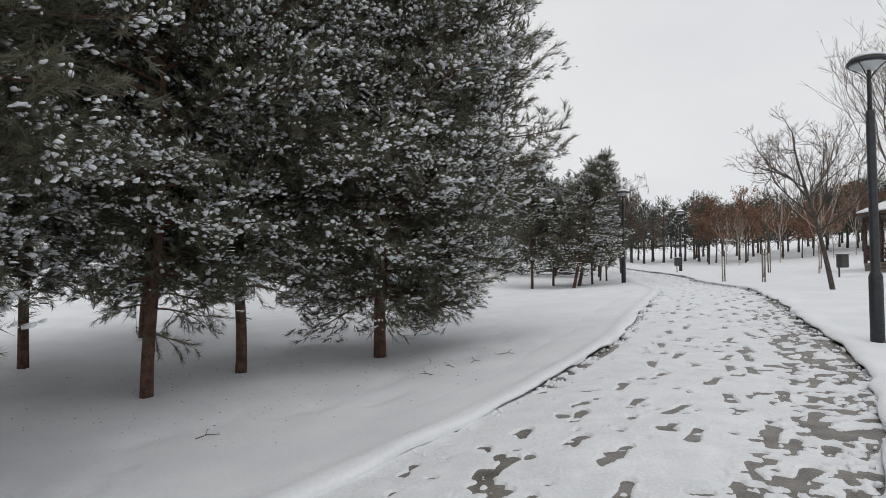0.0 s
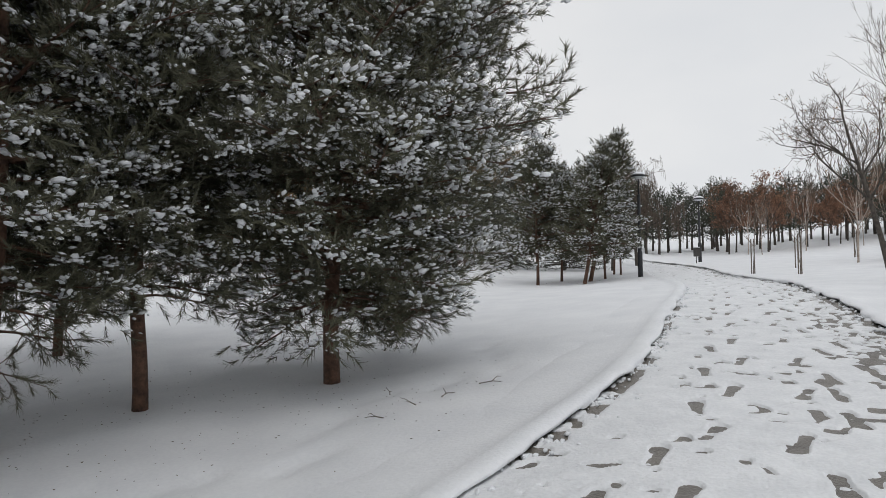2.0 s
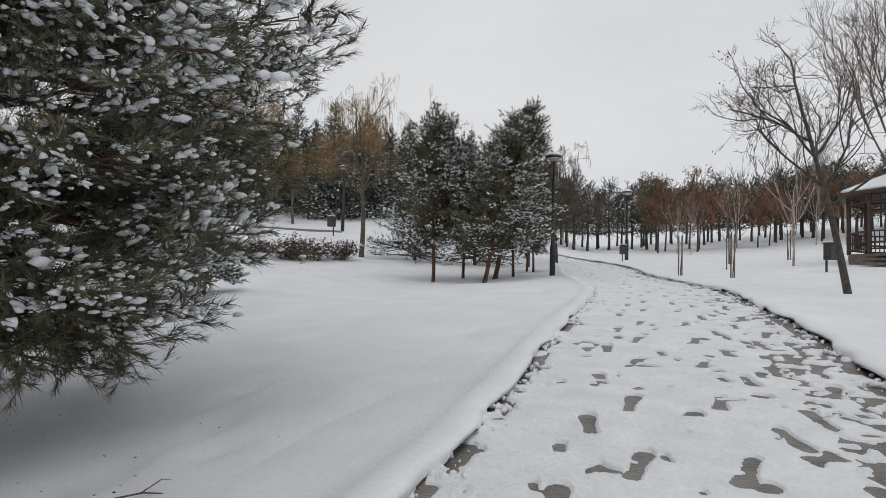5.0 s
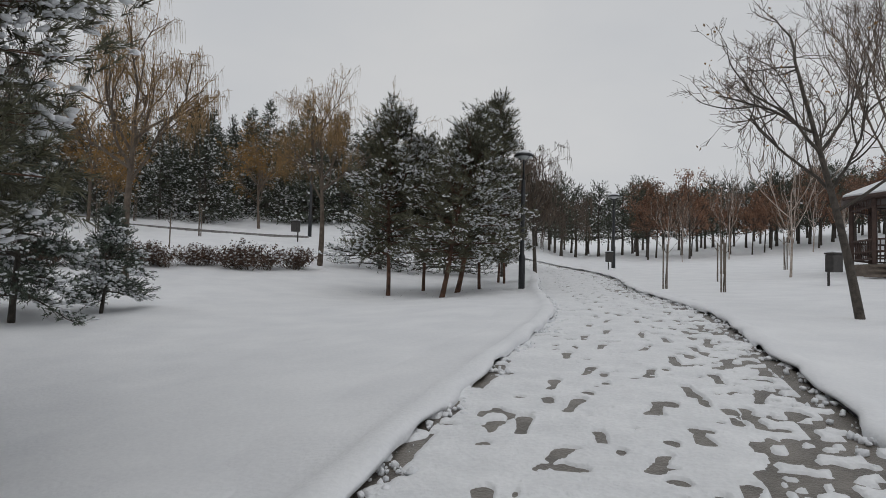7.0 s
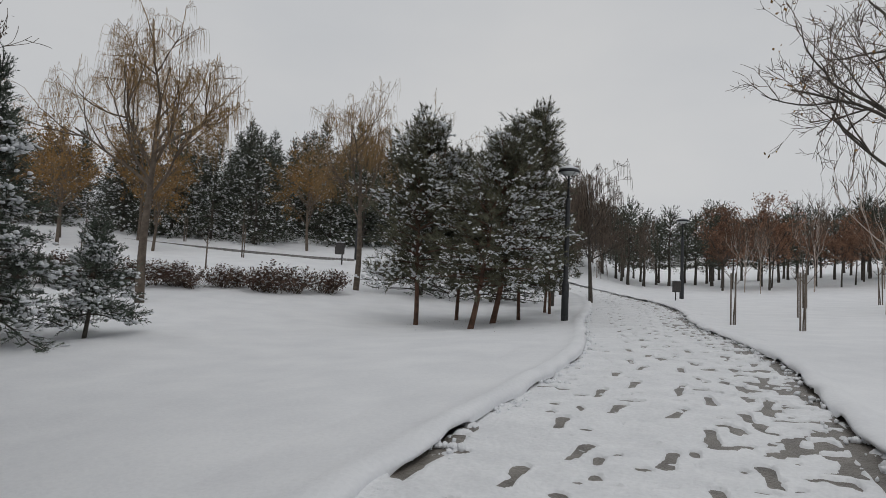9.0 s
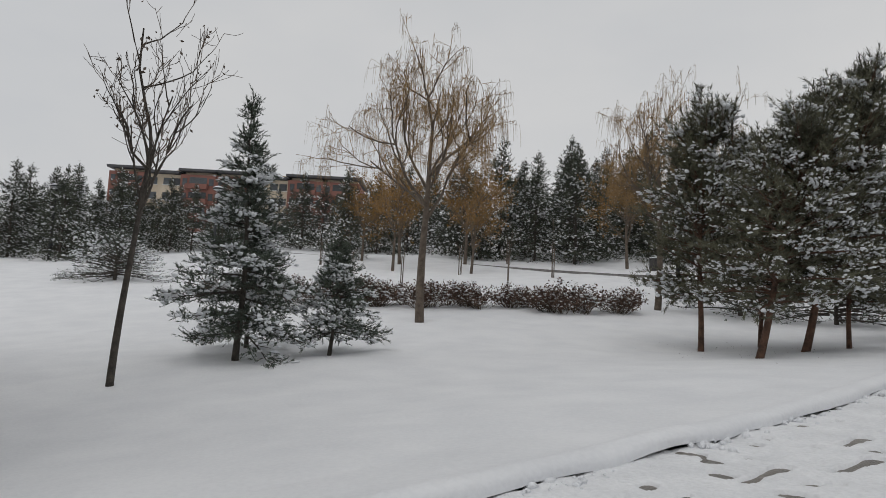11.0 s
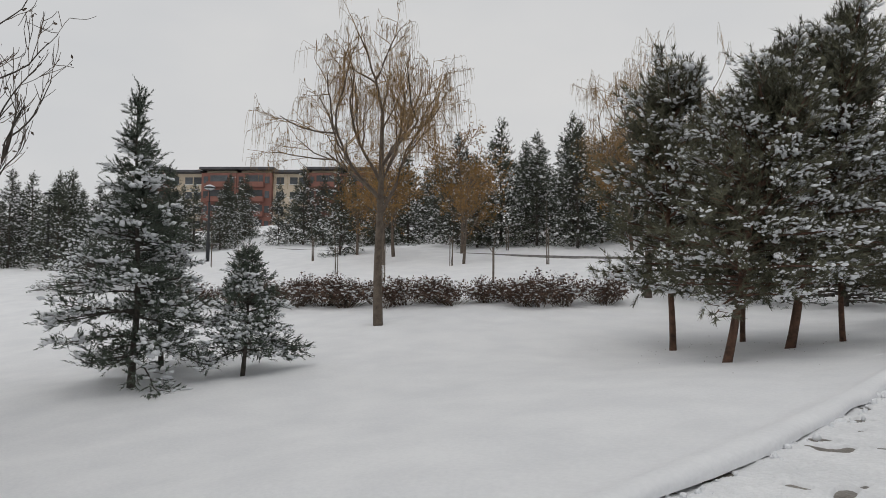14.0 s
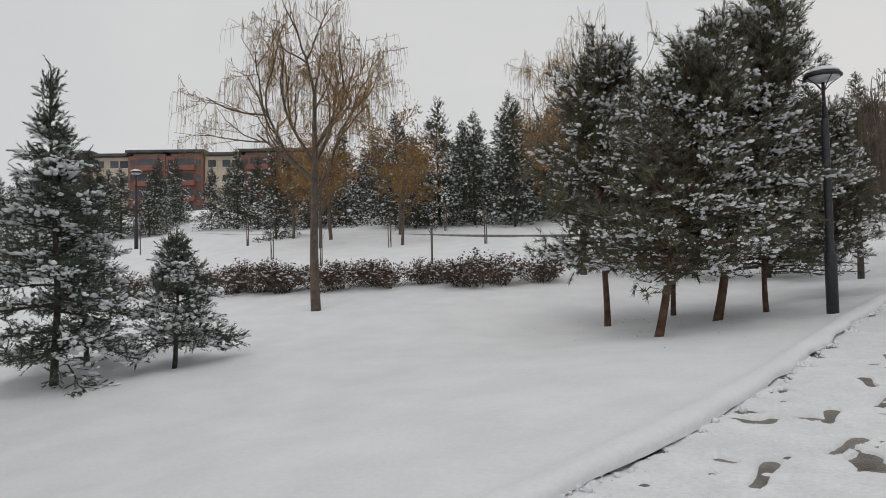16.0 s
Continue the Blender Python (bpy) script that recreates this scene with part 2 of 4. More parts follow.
def needle_brushes(rng, pos, way, length, count, needle, width, spread=0.75):
    """Bottle-brush shoots of thin needles."""
    n = len(pos)
    way = way / np.linalg.norm(way, axis=1)[:, None]
    ref = np.where(np.abs(way[:, 2:3]) > 0.9, [[1.0, 0, 0]], [[0, 0, 1.0]])
    a = np.cross(way, ref)
    a /= np.linalg.norm(a, axis=1)[:, None]
    b = np.cross(way, a)
    u = rng.uniform(0.0, 1.0, (n, count, 1)) * np.asarray(length).reshape(-1, 1, 1)
    phi = rng.uniform(0, 2 * np.pi, (n, count, 1))
    out = a[:, None] * np.cos(phi) + b[:, None] * np.sin(phi)
    side = -a[:, None] * np.sin(phi) + b[:, None] * np.cos(phi)
    tilt = spread * rng.uniform(0.6, 1.3, (n, count, 1))
    d = way[:, None] * np.cos(tilt) + out * np.sin(tilt)
    base = pos[:, None] + way[:, None] * u
    tip = base + d * needle * rng.uniform(0.7, 1.15, (n, count, 1))
    v = np.stack([base + side * width, base - side * width, tip], 2).reshape(-1, 3)
    return v, np.arange(len(v)).reshape(-1, 3)


def blades(rng, centres, size):
    """Small four-sided leaves, each turned its own way and bent a little."""
    n = len(centres)
    a = rng.normal(0, 1, (n, 3))
    a /= np.linalg.norm(a, axis=1)[:, None]
    b = np.cross(a, rng.normal(0, 1, (n, 3)))
    b /= np.linalg.norm(b, axis=1)[:, None]
    s = size * rng.uniform(0.6, 1.3, (n, 1))
    v = np.stack([centres - a * s, centres + b * s * 0.55, centres + a * s + np.cross(a, b) * s * 0.3, centres - b * s * 0.55], 1).reshape(-1, 3)
    k = (np.arange(n) * 4)[:, None]
    return v, np.concatenate([k + np.array([[0, 1, 2]]), k + np.array([[0, 2, 3]])])


def limb_line(rng, start, turn, up, length, droop, steps=7, wander=0.06):
    """A bent limb: leaves at the angle up, sinks by droop, tip lifts a little."""
    t = np.linspace(0, 1, steps)
    d = np.array([math.cos(turn), math.sin(turn), 0])
    side = np.array([-d[1], d[0], 0])
    z = np.sin(up) * t * length - droop * length * (t ** 2 - 0.45 * t ** 4)
    w = np.cumsum(rng.normal(0, wander, steps)) * length * 0.3
    w -= w[0]
    return np.asarray(start)[None] + d[None] * (np.cos(up) * t * length)[:, None] + side[None] * w[:, None] + np.array([[0, 0, 1.0]]) * z[:, None]


# ---- trees ----
def conifer(name, seed, height, radius, clear, trunk_r, mats, whorl=0.34, limbs=5, shoot=0.2, needle=0.085, count=34, width=0.0028,
            twig_step=0.2, shoots_per_twig=3, snow=0.5, lift=(0.0, 0.9), droop=0.35, lean=(0, 0), shape=0.85, snow_size=1.0, label="", low_limbs=1.0, tops=0, fuzz=0.05, simple=False, lumps=1, least=0.22):
    """One pine, cedar or spruce at the origin: an Empty with trunk, limbs, needles and the snow lying on them."""
    rng = np.random.default_rng(seed)
    wood, trunk = Bulk(), Bulk()
    lean = np.array([lean[0], lean[1], 0.0])

    def axis(z):
        return lean * z + np.array([0.04 * math.sin(z * 1.3 + seed), 0.04 * math.cos(z * 1.1 + seed), 0]) * min(z, 1) + np.array([0, 0, z])

    zs = np.linspace(-0.25, height, 22)
    trunk.tube([axis(z) for z in zs], [trunk_r * (1.08 if z < 0.1 else 1) * max(0.08, 1 - 0.93 * max(z, 0) / height) for z in zs], 10)
    pos, way = [], []
    z = clear
    while z < height - 0.15:
        rel = (z - clear) / (height - clear)
        reach = radius * (1 - rel ** (1 / shape)) ** shape * (0.55 + 0.45 * min(1, rel * 4 + low_limbs * 0.6))
        for k in range(limbs if rel < 0.8 else 4):
            turn = rng.uniform(0, 2 * math.pi)
            length = max(least, reach * rng.uniform(0.6, 1.06))
            up = lift[0] + (lift[1] - lift[0]) * rel + rng.normal(0, 0.12)
            line = limb_line(rng, axis(z + rng.uniform(-0.1, 0.1)), turn, up, length, droop * (1 - rel), 7)
            r0 = trunk_r * 0.28 * (length / radius) ** 0.7 + 0.006
            wood.tube(line[::2] if simple else line, np.linspace(r0, 0.005, 4 if simple else len(line)), 3 if simple else 5)
            t = 0.22
            side = 1
            while t < 1.0:
                i = t * (len(line) - 1)
                a = line[int(i)] + (line[min(int(i) + 1, len(line) - 1)] - line[int(i)]) * (i - int(i))
                d = line[min(int(i) + 1, len(line) - 1)] - line[int(i)] if int(i) < len(line) - 1 else line[-1] - line[-2]
                d = d / np.linalg.norm(d)
                s = np.cross(d, [0, 0, 1.0]) * side
                side = -side
                w = d * 0.75 + s * rng.uniform(0.5, 1.1) + np.array([0, 0, rng.uniform(-0.15, 0.35)])
                w /= np.linalg.norm(w)
                tl = min(0.65, length * 0.38) * (1.15 - 0.6 * t) * rng.uniform(0.7, 1.2)
                if not simple:
                    wood.tube([a, a + w * tl * 0.8], [0.006, 0.004], 3)
                for j in range(shoots_per_twig):
                    q = (j + rng.uniform(0.2, 1.0)) / shoots_per_twig
                    pos.append(a + w * tl * q + rng.normal(0, fuzz, 3))
                    way.append(w + rng.normal(0, 0.5, 3) + np.array([0, 0, 0.3]))
                t += twig_step / length * rng.uniform(0.75, 1.25)
            pos.append(line[-1])
            way.append(line[-1] - line[-2] + np.array([0, 0, 0.04]))
        z += whorl * rng.uniform(0.8, 1.2) * (1 - 0.35 * rel)
    for k in range(6 + tops):
        h = height - 0.08 * k if k < 6 else height * rng.uniform(0.72, 0.93)
        off = np.zeros(3)
        if k >= 6:
            an = rng.uniform(0, 6.28)
            off = np.array([math.cos(an), math.sin(an), 0]) * radius * 0.42 * rng.uniform(0.4, 1)
            wood.tube([axis(h - 0.9) + off * 0.5, axis(h - 0.4) + off, axis(h + 0.35) + off * 1.05], [0.02, 0.014, 0.006], 4)
            for q in np.linspace(-0.4, 0.35, 7):
                pos.append(axis(h + q) + off)
                way.append(np.array([rng.normal(0, 0.4), rng.normal(0, 0.4), 1.0]))
        pos.append(axis(h) + off)
        way.append(np.array([rng.normal(0, 0.35), rng.normal(0, 0.35), 1.0]))
    pos, way = np.array(pos), np.array(way)
    ob = new(name)
    ob.empty_display_size = 0.2
    tagged(ob, label, "tree")
    child("trunk", trunk.mesh("trunk", mats[0], True), ob)
    child("branchwork", wood.mesh("branchwork", mats[1]), ob, kind="stuff")
    v, f = needle_brushes(rng, pos, way, shoot * rng.uniform(0.7, 1.2, len(pos)), count, needle, width)
    child("crown", mesh_of("crown", v, f, mats[2]), ob, kind="stuff")
    patch = value_noise(pos[:, 0] + 40, pos[:, 1] + pos[:, 2] * 1.3 + 40, 0.42, seed) * 0.65 + value_noise(pos[:, 0] + pos[:, 2] + 60, pos[:, 1] + 60, 0.2, seed + 5) * 0.35
    outer = np.hypot(pos[:, 0] - lean[0] * pos[:, 2], pos[:, 1] - lean[1] * pos[:, 2]) / (radius + 1e-6) + 0.35 * pos[:, 2] / height
    keep = rng.uniform(0, 1, len(pos)) < snow * ease((patch - 0.42) / 0.16) * (0.25 + 0.95 * ease((outer - 0.3) / 0.4))
    p, w = pos[keep], way[keep] / np.linalg.norm(way[keep], axis=1)[:, None]
    w[:, 2] *= 0.3
    p, w = np.repeat(p, lumps, axis=0), np.repeat(w, lumps, axis=0)
    size = snow_size * shoot * np.array([[0.23, 0.16, 0.105]]) * rng.uniform(0.6, 1.3, (len(p), 3)) * np.minimum(rng.lognormal(-0.1, 0.4, (len(p), 1)), 1.7)
    at = p + w * shoot * rng.uniform(0.2, 0.9, (len(p), 1)) + rng.normal(0, 0.26 * shoot, (len(p), 3)) * np.array([[1, 1, 0.35]]) + np.array([0, 0, 0.002 * snow_size])
    v, f = blobs(rng, at, size, w, 0.45)
    child("snow_load", mesh_of("snow_load", v, f, SNOW_CLUMP, None, True), ob, "clumps of fresh snow on the boughs", "stuff")
    return ob


def branch_tree(name, seed, height, fork, trunk_r, spread, mats, levels=4, kids=(5, 4, 4, 3), drop=0.0, strand=0.0, lean=(0.0, 0.0), label="", thin=0.004, up_pull=0.25, leaves=0.0, leaf_mat=None, limb_len=0.5, leaf_size=0.03, per_tip=3, hang_n=2, rise_pull=None, twig_steps=5):
    """A bare broadleaf tree: trunk, limbs, twigs; strand: length of hanging willow strands; leaves: share of twigs that keep leaves."""
    rng = np.random.default_rng(seed)
    trunk, limbs, twigs = Bulk(), Bulk(), Bulk()
    tips = []
    top = fork + (height - fork) * 0.35
    zs = np.linspace(-0.25, top, 12)
    line = np.array([(lean[0] * z + 0.05 * math.sin(z * 1.1 + seed), lean[1] * z + 0.05 * math.sin(z * 0.9 + seed * 2), z) for z in zs])
    trunk.tube(line, np.linspace(trunk_r * 1.1, trunk_r * 0.5, 12), 10)

    def grow(a, d, length, r, lev):
        steps = 6 if lev < 2 else twig_steps
        pts, p, w = [a], np.array(a), d / np.linalg.norm(d)
        for _ in range(steps):
            pull = np.array([0, 0, up_pull if lev < 2 else up_pull - drop])
            w = w + rng.normal(0, 0.13, 3) + pull * 0.22
            w /= np.linalg.norm(w)
            p = p + w * length / steps
            pts.append(p.copy())
        bulk = limbs if lev < 2 else twigs
        bulk.tube(pts, np.linspace(r, max(thin * 0.7, r * 0.45), len(pts)), 6 if lev < 2 else 3)
        if lev + 1 < levels:
            for k in range(kids[lev]):
                q = rng.uniform(0.3, 1.0)
                i = min(int(q * steps), steps - 1)
                b = pts[i] + (pts[i + 1] - pts[i]) * rng.uniform(0, 1)
                e = w + rng.normal(0, spread, 3)
                grow(b, e, length * rng.uniform(0.42, 0.68), max(thin, r * 0.5), lev + 1)
        else:
            tips.append((pts[-1], w))
            if strand:
                for k in range(hang_n):
                    s = pts[rng.integers(1, steps + 1)]
                    n = 5
                    ln = strand * rng.uniform(0.35, 1.1)
                    out = np.array([w[0], w[1], 0]) * 0.3 + rng.normal(0, 0.08, 3)
                    t = np.linspace(0, 1, n)[:, None]
                    hang = s + out * ln * np.sqrt(t) + np.array([0, 0, -1.0]) * ln * t ** 1.6 + np.array([0, 0, 0.12]) * np.sin(t * 3.14)
                    twigs.tube(hang, np.linspace(thin, thin * 0.6, n), 3)

    for k in range(kids[0] + 2):
        z = fork + (top - fork) * (k + 0.5) / (kids[0] + 2)
        i = np.interp(z, zs, np.arange(len(zs)))
        a = line[int(i)]
        an = k * 2.4 + rng.uniform(-0.5, 0.5)
        up = rng.uniform(*(rise_pull or (0.55, 1.25)))
        grow(a, np.array([math.cos(an) * math.cos(up), math.sin(an) * math.cos(up), math.sin(up)]), (height - z) * limb_len * rng.uniform(0.8, 1.15), trunk_r * 0.42, 0)
    grow(line[-1], np.array([lean[0], lean[1], 1.0]), (height - top) * 0.7, trunk_r * 0.5, 0)
    ob = new(name)
    ob.empty_display_size = 0.2
    tagged(ob, label, "tree")
    child("trunk", trunk.mesh("trunk", mats[0], True), ob)
    child("branchwork", limbs.mesh("branchwork", mats[0]), ob, kind="stuff")
    child("twig_mass", twigs.mesh("twig_mass", mats[1]), ob, kind="stuff")
    if leaves:
        pick = [t for t in tips if rng.uniform() < leaves]
        if pick:
            c = np.repeat(np.array([p for p, w in pick]), per_tip, axis=0) + rng.normal(0, 0.01 + leaf_size * 1.6, (len(pick) * per_tip, 3))
            v, f = blades(rng, c, leaf_size)
            child("leafage", mesh_of("leafage", v, f, leaf_mat), ob, "dead leaves left on the twigs", "stuff")
    return ob


def put(ob, x, y, turn=0.0, size=1.0, sink=0.0):
    ob.matrix_world = pose(x, y, level(x, y) - sink, 0, 0, turn) @ Matrix.Diagonal((size, size, size, 1))
    return ob


def again(ob, x, y, turn=0.0, size=1.0, tall=1.0, sink=0.0):
    made = copy_thing(ob, pose(x, y, level(x, y) - sink, 0, 0, turn))
    made.scale = (size, size, size * tall)
    return made


# ---- the path's line ----
KERB_LINE = [(-1.6, -5.0), (0.8, -0.6), (2.8, 3.4), (3.92, 5.63), (4.96, 7.92), (5.78, 10.4), (6.15, 12.4), (6.4, 14.6), (6.72, 16.8), (6.98, 19.2), (7.04, 21.5), (6.86, 24.2), (6.52, 27.6), (6.4, 31.0), (6.2, 35.0), (5.5, 40.5), (3.8, 45.5), (0.8, 50.0), (-3.0, 54.0)]
WIDTH = 2.6


def spline(points, per=40):
    p = np.array(points, float)
    p = np.vstack([2 * p[0] - p[1], p, 2 * p[-1] - p[-2]])
    t = np.linspace(0, 1, per, endpoint=False)[:, None]
    out = [0.5 * (2 * b + (c - a) * t + (2 * a - 5 * b + 4 * c - d) * t ** 2 + (3 * b - a - 3 * c + d) * t ** 3) for a, b, c, d in zip(p, p[1:], p[2:], p[3:])]
    return np.vstack(out + [p[-2:-1]])


LINE = spline(KERB_LINE)
for _ in range(60):
    LINE[1:-1] = 0.5 * LINE[1:-1] + 0.25 * (LINE[2:] + LINE[:-2])
ARC = np.concatenate([[0], np.cumsum(np.linalg.norm(np.diff(LINE, axis=0), axis=1))])
TAN = np.gradient(LINE, axis=0)
TAN /= np.linalg.norm(TAN, axis=1)[:, None]


def spread_at(s):
    """How much wider than WIDTH the path is at s."""
    y = np.interp(s, ARC, LINE[:, 1])
    return 1.68 - 0.45 * ease((y - 0.5) / 8.5) - 0.19 * ease((y - 8) / 6) - 0.13 * ease((y - 14) / 5) + 0.11 * ease((y - 24) / 12)


def along(s, u):
    """World x, y at s metres along the kerb line and u (times the local spread) to its right."""
    x, y = np.interp(s, ARC, LINE[:, 0]), np.interp(s, ARC, LINE[:, 1])
    tx, ty = np.interp(s, ARC, TAN[:, 0]), np.interp(s, ARC, TAN[:, 1])
    u = u * spread_at(s)
    return x + ty * u, y - tx * u


def beside(x, y):
    """s and u of places in the world."""
    x, y = np.asarray(x, float), np.asarray(y, float)
    s, u = np.zeros(x.size), np.zeros(x.size)
    flat = np.stack([x.ravel(), y.ravel()], 1)
    for i in range(0, len(flat), 4000):
        d = flat[i:i + 4000, None] - LINE[None]
        k = np.argmin((d ** 2).sum(2), axis=1)
        r = d[np.arange(len(k)), k]
        s[i:i + 4000] = ARC[k]
        u[i:i + 4000] = (r[:, 0] * TAN[k, 1] - r[:, 1] * TAN[k, 0]) / spread_at(ARC[k])
    return s.reshape(x.shape), u.reshape(x.shape)


def grid_faces(rows, cols):
    i = (np.arange(rows - 1)[:, None] * cols + np.arange(cols - 1)[None]).ravel()
    return np.stack([i, i + 1, i + cols + 1, i + cols], 1)


# ---- ground ----
gx = np.concatenate([-np.geomspace(400, 9.8, 54), np.arange(-9.4, 14.6, 0.11), np.geomspace(15, 400, 46)])
gy = np.concatenate([-np.geomspace(300, 1.5, 22), np.arange(-1.2, 33, 0.11), np.geomspace(33.5, 500, 60)])
GX, GY = np.meshgrid(gx, gy)
GZ = land(GX, GY)
near_s, near_u = beside(GX, GY)
GZ = GZ + 0.05 * (value_noise(GX, GY, 1.9, 1) - 0.5) + 0.026 * (value_noise(GX, GY, 0.55, 2) - 0.5) + 0.012 * (value_noise(GX, GY, 0.27, 4) - 0.5) + 0.25 * (value_noise(GX, GY, 9, 3) - 0.5) * ease((np.abs(near_u - 1.3) - 4) / 6)
dents = random.Random(5)
for k in range(46):
    s0, u0 = 4 + k * 0.42, -1.3 - 0.8 * abs(math.sin(k * 0.37)) - dents.uniform(0, 0.25)
    if 7 < s0 < 20:
        x0, y0 = along(s0, u0)
        GZ = GZ - 0.06 * np.exp(-(((GX - x0) / 0.15) ** 2 + ((GY - y0) / 0.17) ** 2))
WELLS = [(0.43, 10.37), (0.04, 8.72), (2.11, 11.94), (4.42, 25.75), (2.74, 27.18), (4.49, 27.6), (-1.61, 19.77), (-1.09, 21.26), (-3.81, 25.72), (10.94, 19.8)]
for x0, y0 in WELLS:
    GZ = GZ - 0.05 * np.exp(-(((GX - x0) ** 2 + (GY - y0) ** 2) / 0.05))
GZ = np.where((near_u > -0.45) & (near_u < WIDTH + 0.45), land(GX, GY) - 0.22, GZ)
ground = new("ground", mesh_of("ground", np.stack([GX, GY, GZ], 2).reshape(-1, 3), grid_faces(len(gy), len(gx)), SNOW, None, True))
tagged(ground, "park lawn and hillside under fresh white snow", "ground", kind="structure")

# ---- path: paving, and the snow on it with the footprints trodden through ----
ps = np.concatenate([np.arange(0.0, 9.0, 0.08), np.arange(9.0, 32.0, 0.018), np.arange(32.0, ARC[-1], 0.07)])
ACROSS = 0.014
pu = np.arange(-0.03, WIDTH + 0.04, ACROSS)
PS, PU = np.meshgrid(ps, pu, indexing="ij")
PX, PY = along(PS, PU)
PZ = land(PX, PY)
ks = np.arange(0, ARC[-1], 0.5)
KS, KU = np.meshgrid(ks, np.array([-0.03, 0.65, 1.3, 1.95, WIDTH + 0.03]), indexing="ij")
kx, ky = along(KS, KU)
pavement = new("pavement", mesh_of("pavement", np.stack([kx, ky, land(kx, ky) - 0.004], 2).reshape(-1, 3), grid_faces(len(ks), 5)[:, ::-1], PAVING))
tagged(pavement, "wet brown-grey concrete paving of the park path", "path", kind="structure")

depth = 0.013 + 0.010 * (value_noise(PX, PY, 0.5, 11) - 0.5) + 0.010 * (value_noise(PX, PY, 0.13, 12) - 0.5) + 0.006 * (value_noise(PX, PY, 0.06, 13) - 0.5)
speck = value_noise(PX, PY, 0.11, 14) * 0.6 + value_noise(PX * 1.7, PY, 0.23, 15) * 0.4
depth = depth - 0.05 * ease((speck - 0.72) / 0.08)
# slush along the far kerb, thin snow in the near gutter
right = ease((PU - (WIDTH - 0.85)) / 0.4) * ease((WIDTH - 0.02 - PU) / 0.1 + 0.6)
wet = value_noise(PX, PY, 0.07, 16) * 0.5 + value_noise(PX, PY, 0.16, 17) * 0.35 + value_noise(PX, PY, 0.7, 26) * 0.15
depth = depth - 0.05 * right * ease((wet - 0.49) / 0.08)
depth = depth - 0.05 * ease((PU - (WIDTH - 0.20)) / 0.06) * ease((PS - 15) / 6) * ease((value_noise(PX, PY, 0.12, 27) - 0.28) / 0.15)
left = ease((PY - 6.8) / 1.5) * (1 - 0.8 * ease((PY - 14.5) / 3)) * ease((0.17 - PU) / 0.12) * ease((value_noise(PS, PU * 0 + 3, 1.3, 18) - 0.22) / 0.2)
depth = depth - 0.055 * left * ease((value_noise(PX, PY, 0.1, 19) * 0.6 + value_noise(PX, PY, 0.3, 20) * 0.4 - 0.40) / 0.1)


def footprint(s0, u0, turn, length, press, back):
    """Press one shoe sole into the path's snow."""
    global depth
    i0, i1 = np.searchsorted(ps, s0 - 0.36), np.searchsorted(ps, s0 + 0.36)
    j0, j1 = max(0, int((u0 - 0.3 + 0.03) / ACROSS)), min(len(pu), int((u0 + 0.3 + 0.03) / ACROSS))
    if i1 - i0 < 3 or j1 - j0 < 3:
        return
    a, b = PS[i0:i1, j0:j1] - s0, PU[i0:i1, j0:j1] - u0
    c, d = math.cos(turn), math.sin(turn)
    p, q = (a * c + b * d) / (length / 2) * back, (-a * d + b * c)
    half = 0.045 - 0.008 * np.cos((p + 0.2) * 3.4) + 0.006 * p
    edge = np.hypot(np.abs(q) / half, np.maximum(np.abs(p) - 0.7, 0) / 0.3)
    inside = ease((1.12 - edge) / 0.25)
    rim = np.exp(-((edge - 1.3) / 0.2) ** 2)
    scrap = value_noise(PX[i0:i1, j0:j1], PY[i0:i1, j0:j1], 0.07, 21)
    bare = np.maximum(ease((scrap - 0.1) / 0.25), ease((p - 0.1) / 0.4)) * press
    floor = -0.022 * bare + 0.005 * (1 - bare)
    dd = depth[i0:i1, j0:j1]
    depth[i0:i1, j0:j1] = dd * (1 - inside) + np.minimum(dd, floor) * inside + 0.004 * rim * press


steps = random.Random(3)
TRAILS = [(0.78, 0.12, 0.60, 1, 5.0, 62), (1.46, 0.12, 0.62, -1, 5.3, 62), (2.06, 0.11, 0.62, 1, 6.0, 58)]
for centre, half, stride, back, s0, s1 in TRAILS:
    s, foot = s0, 1
    while s < s1:
        u = centre + 0.06 * math.sin(s * 0.33 + centre * 5) + foot * half + steps.gauss(0, 0.025)
        footprint(s, u, foot * 0.16 * back + steps.gauss(0, 0.08), steps.uniform(0.40, 0.48), steps.uniform(0.8, 1.0), back)
        s += stride * steps.uniform(0.88, 1.12)
        foot = -foot
for k in range(16):
    footprint(steps.uniform(7, 34), steps.uniform(1.7, 2.5), steps.gauss(0, 0.3), steps.uniform(0.25, 0.3), steps.uniform(0.3, 0.8), 1)
path_snow = new("path_snow", mesh_of("path_snow", np.stack([PX, PY, PZ + depth], 2).reshape(-1, 3), grid_faces(len(ps), len(pu))[:, ::-1], SNOW_TRODDEN, None, True))
tagged(path_snow, "thin trodden snow with shoe prints down to wet paving", "snow", kind="structure")


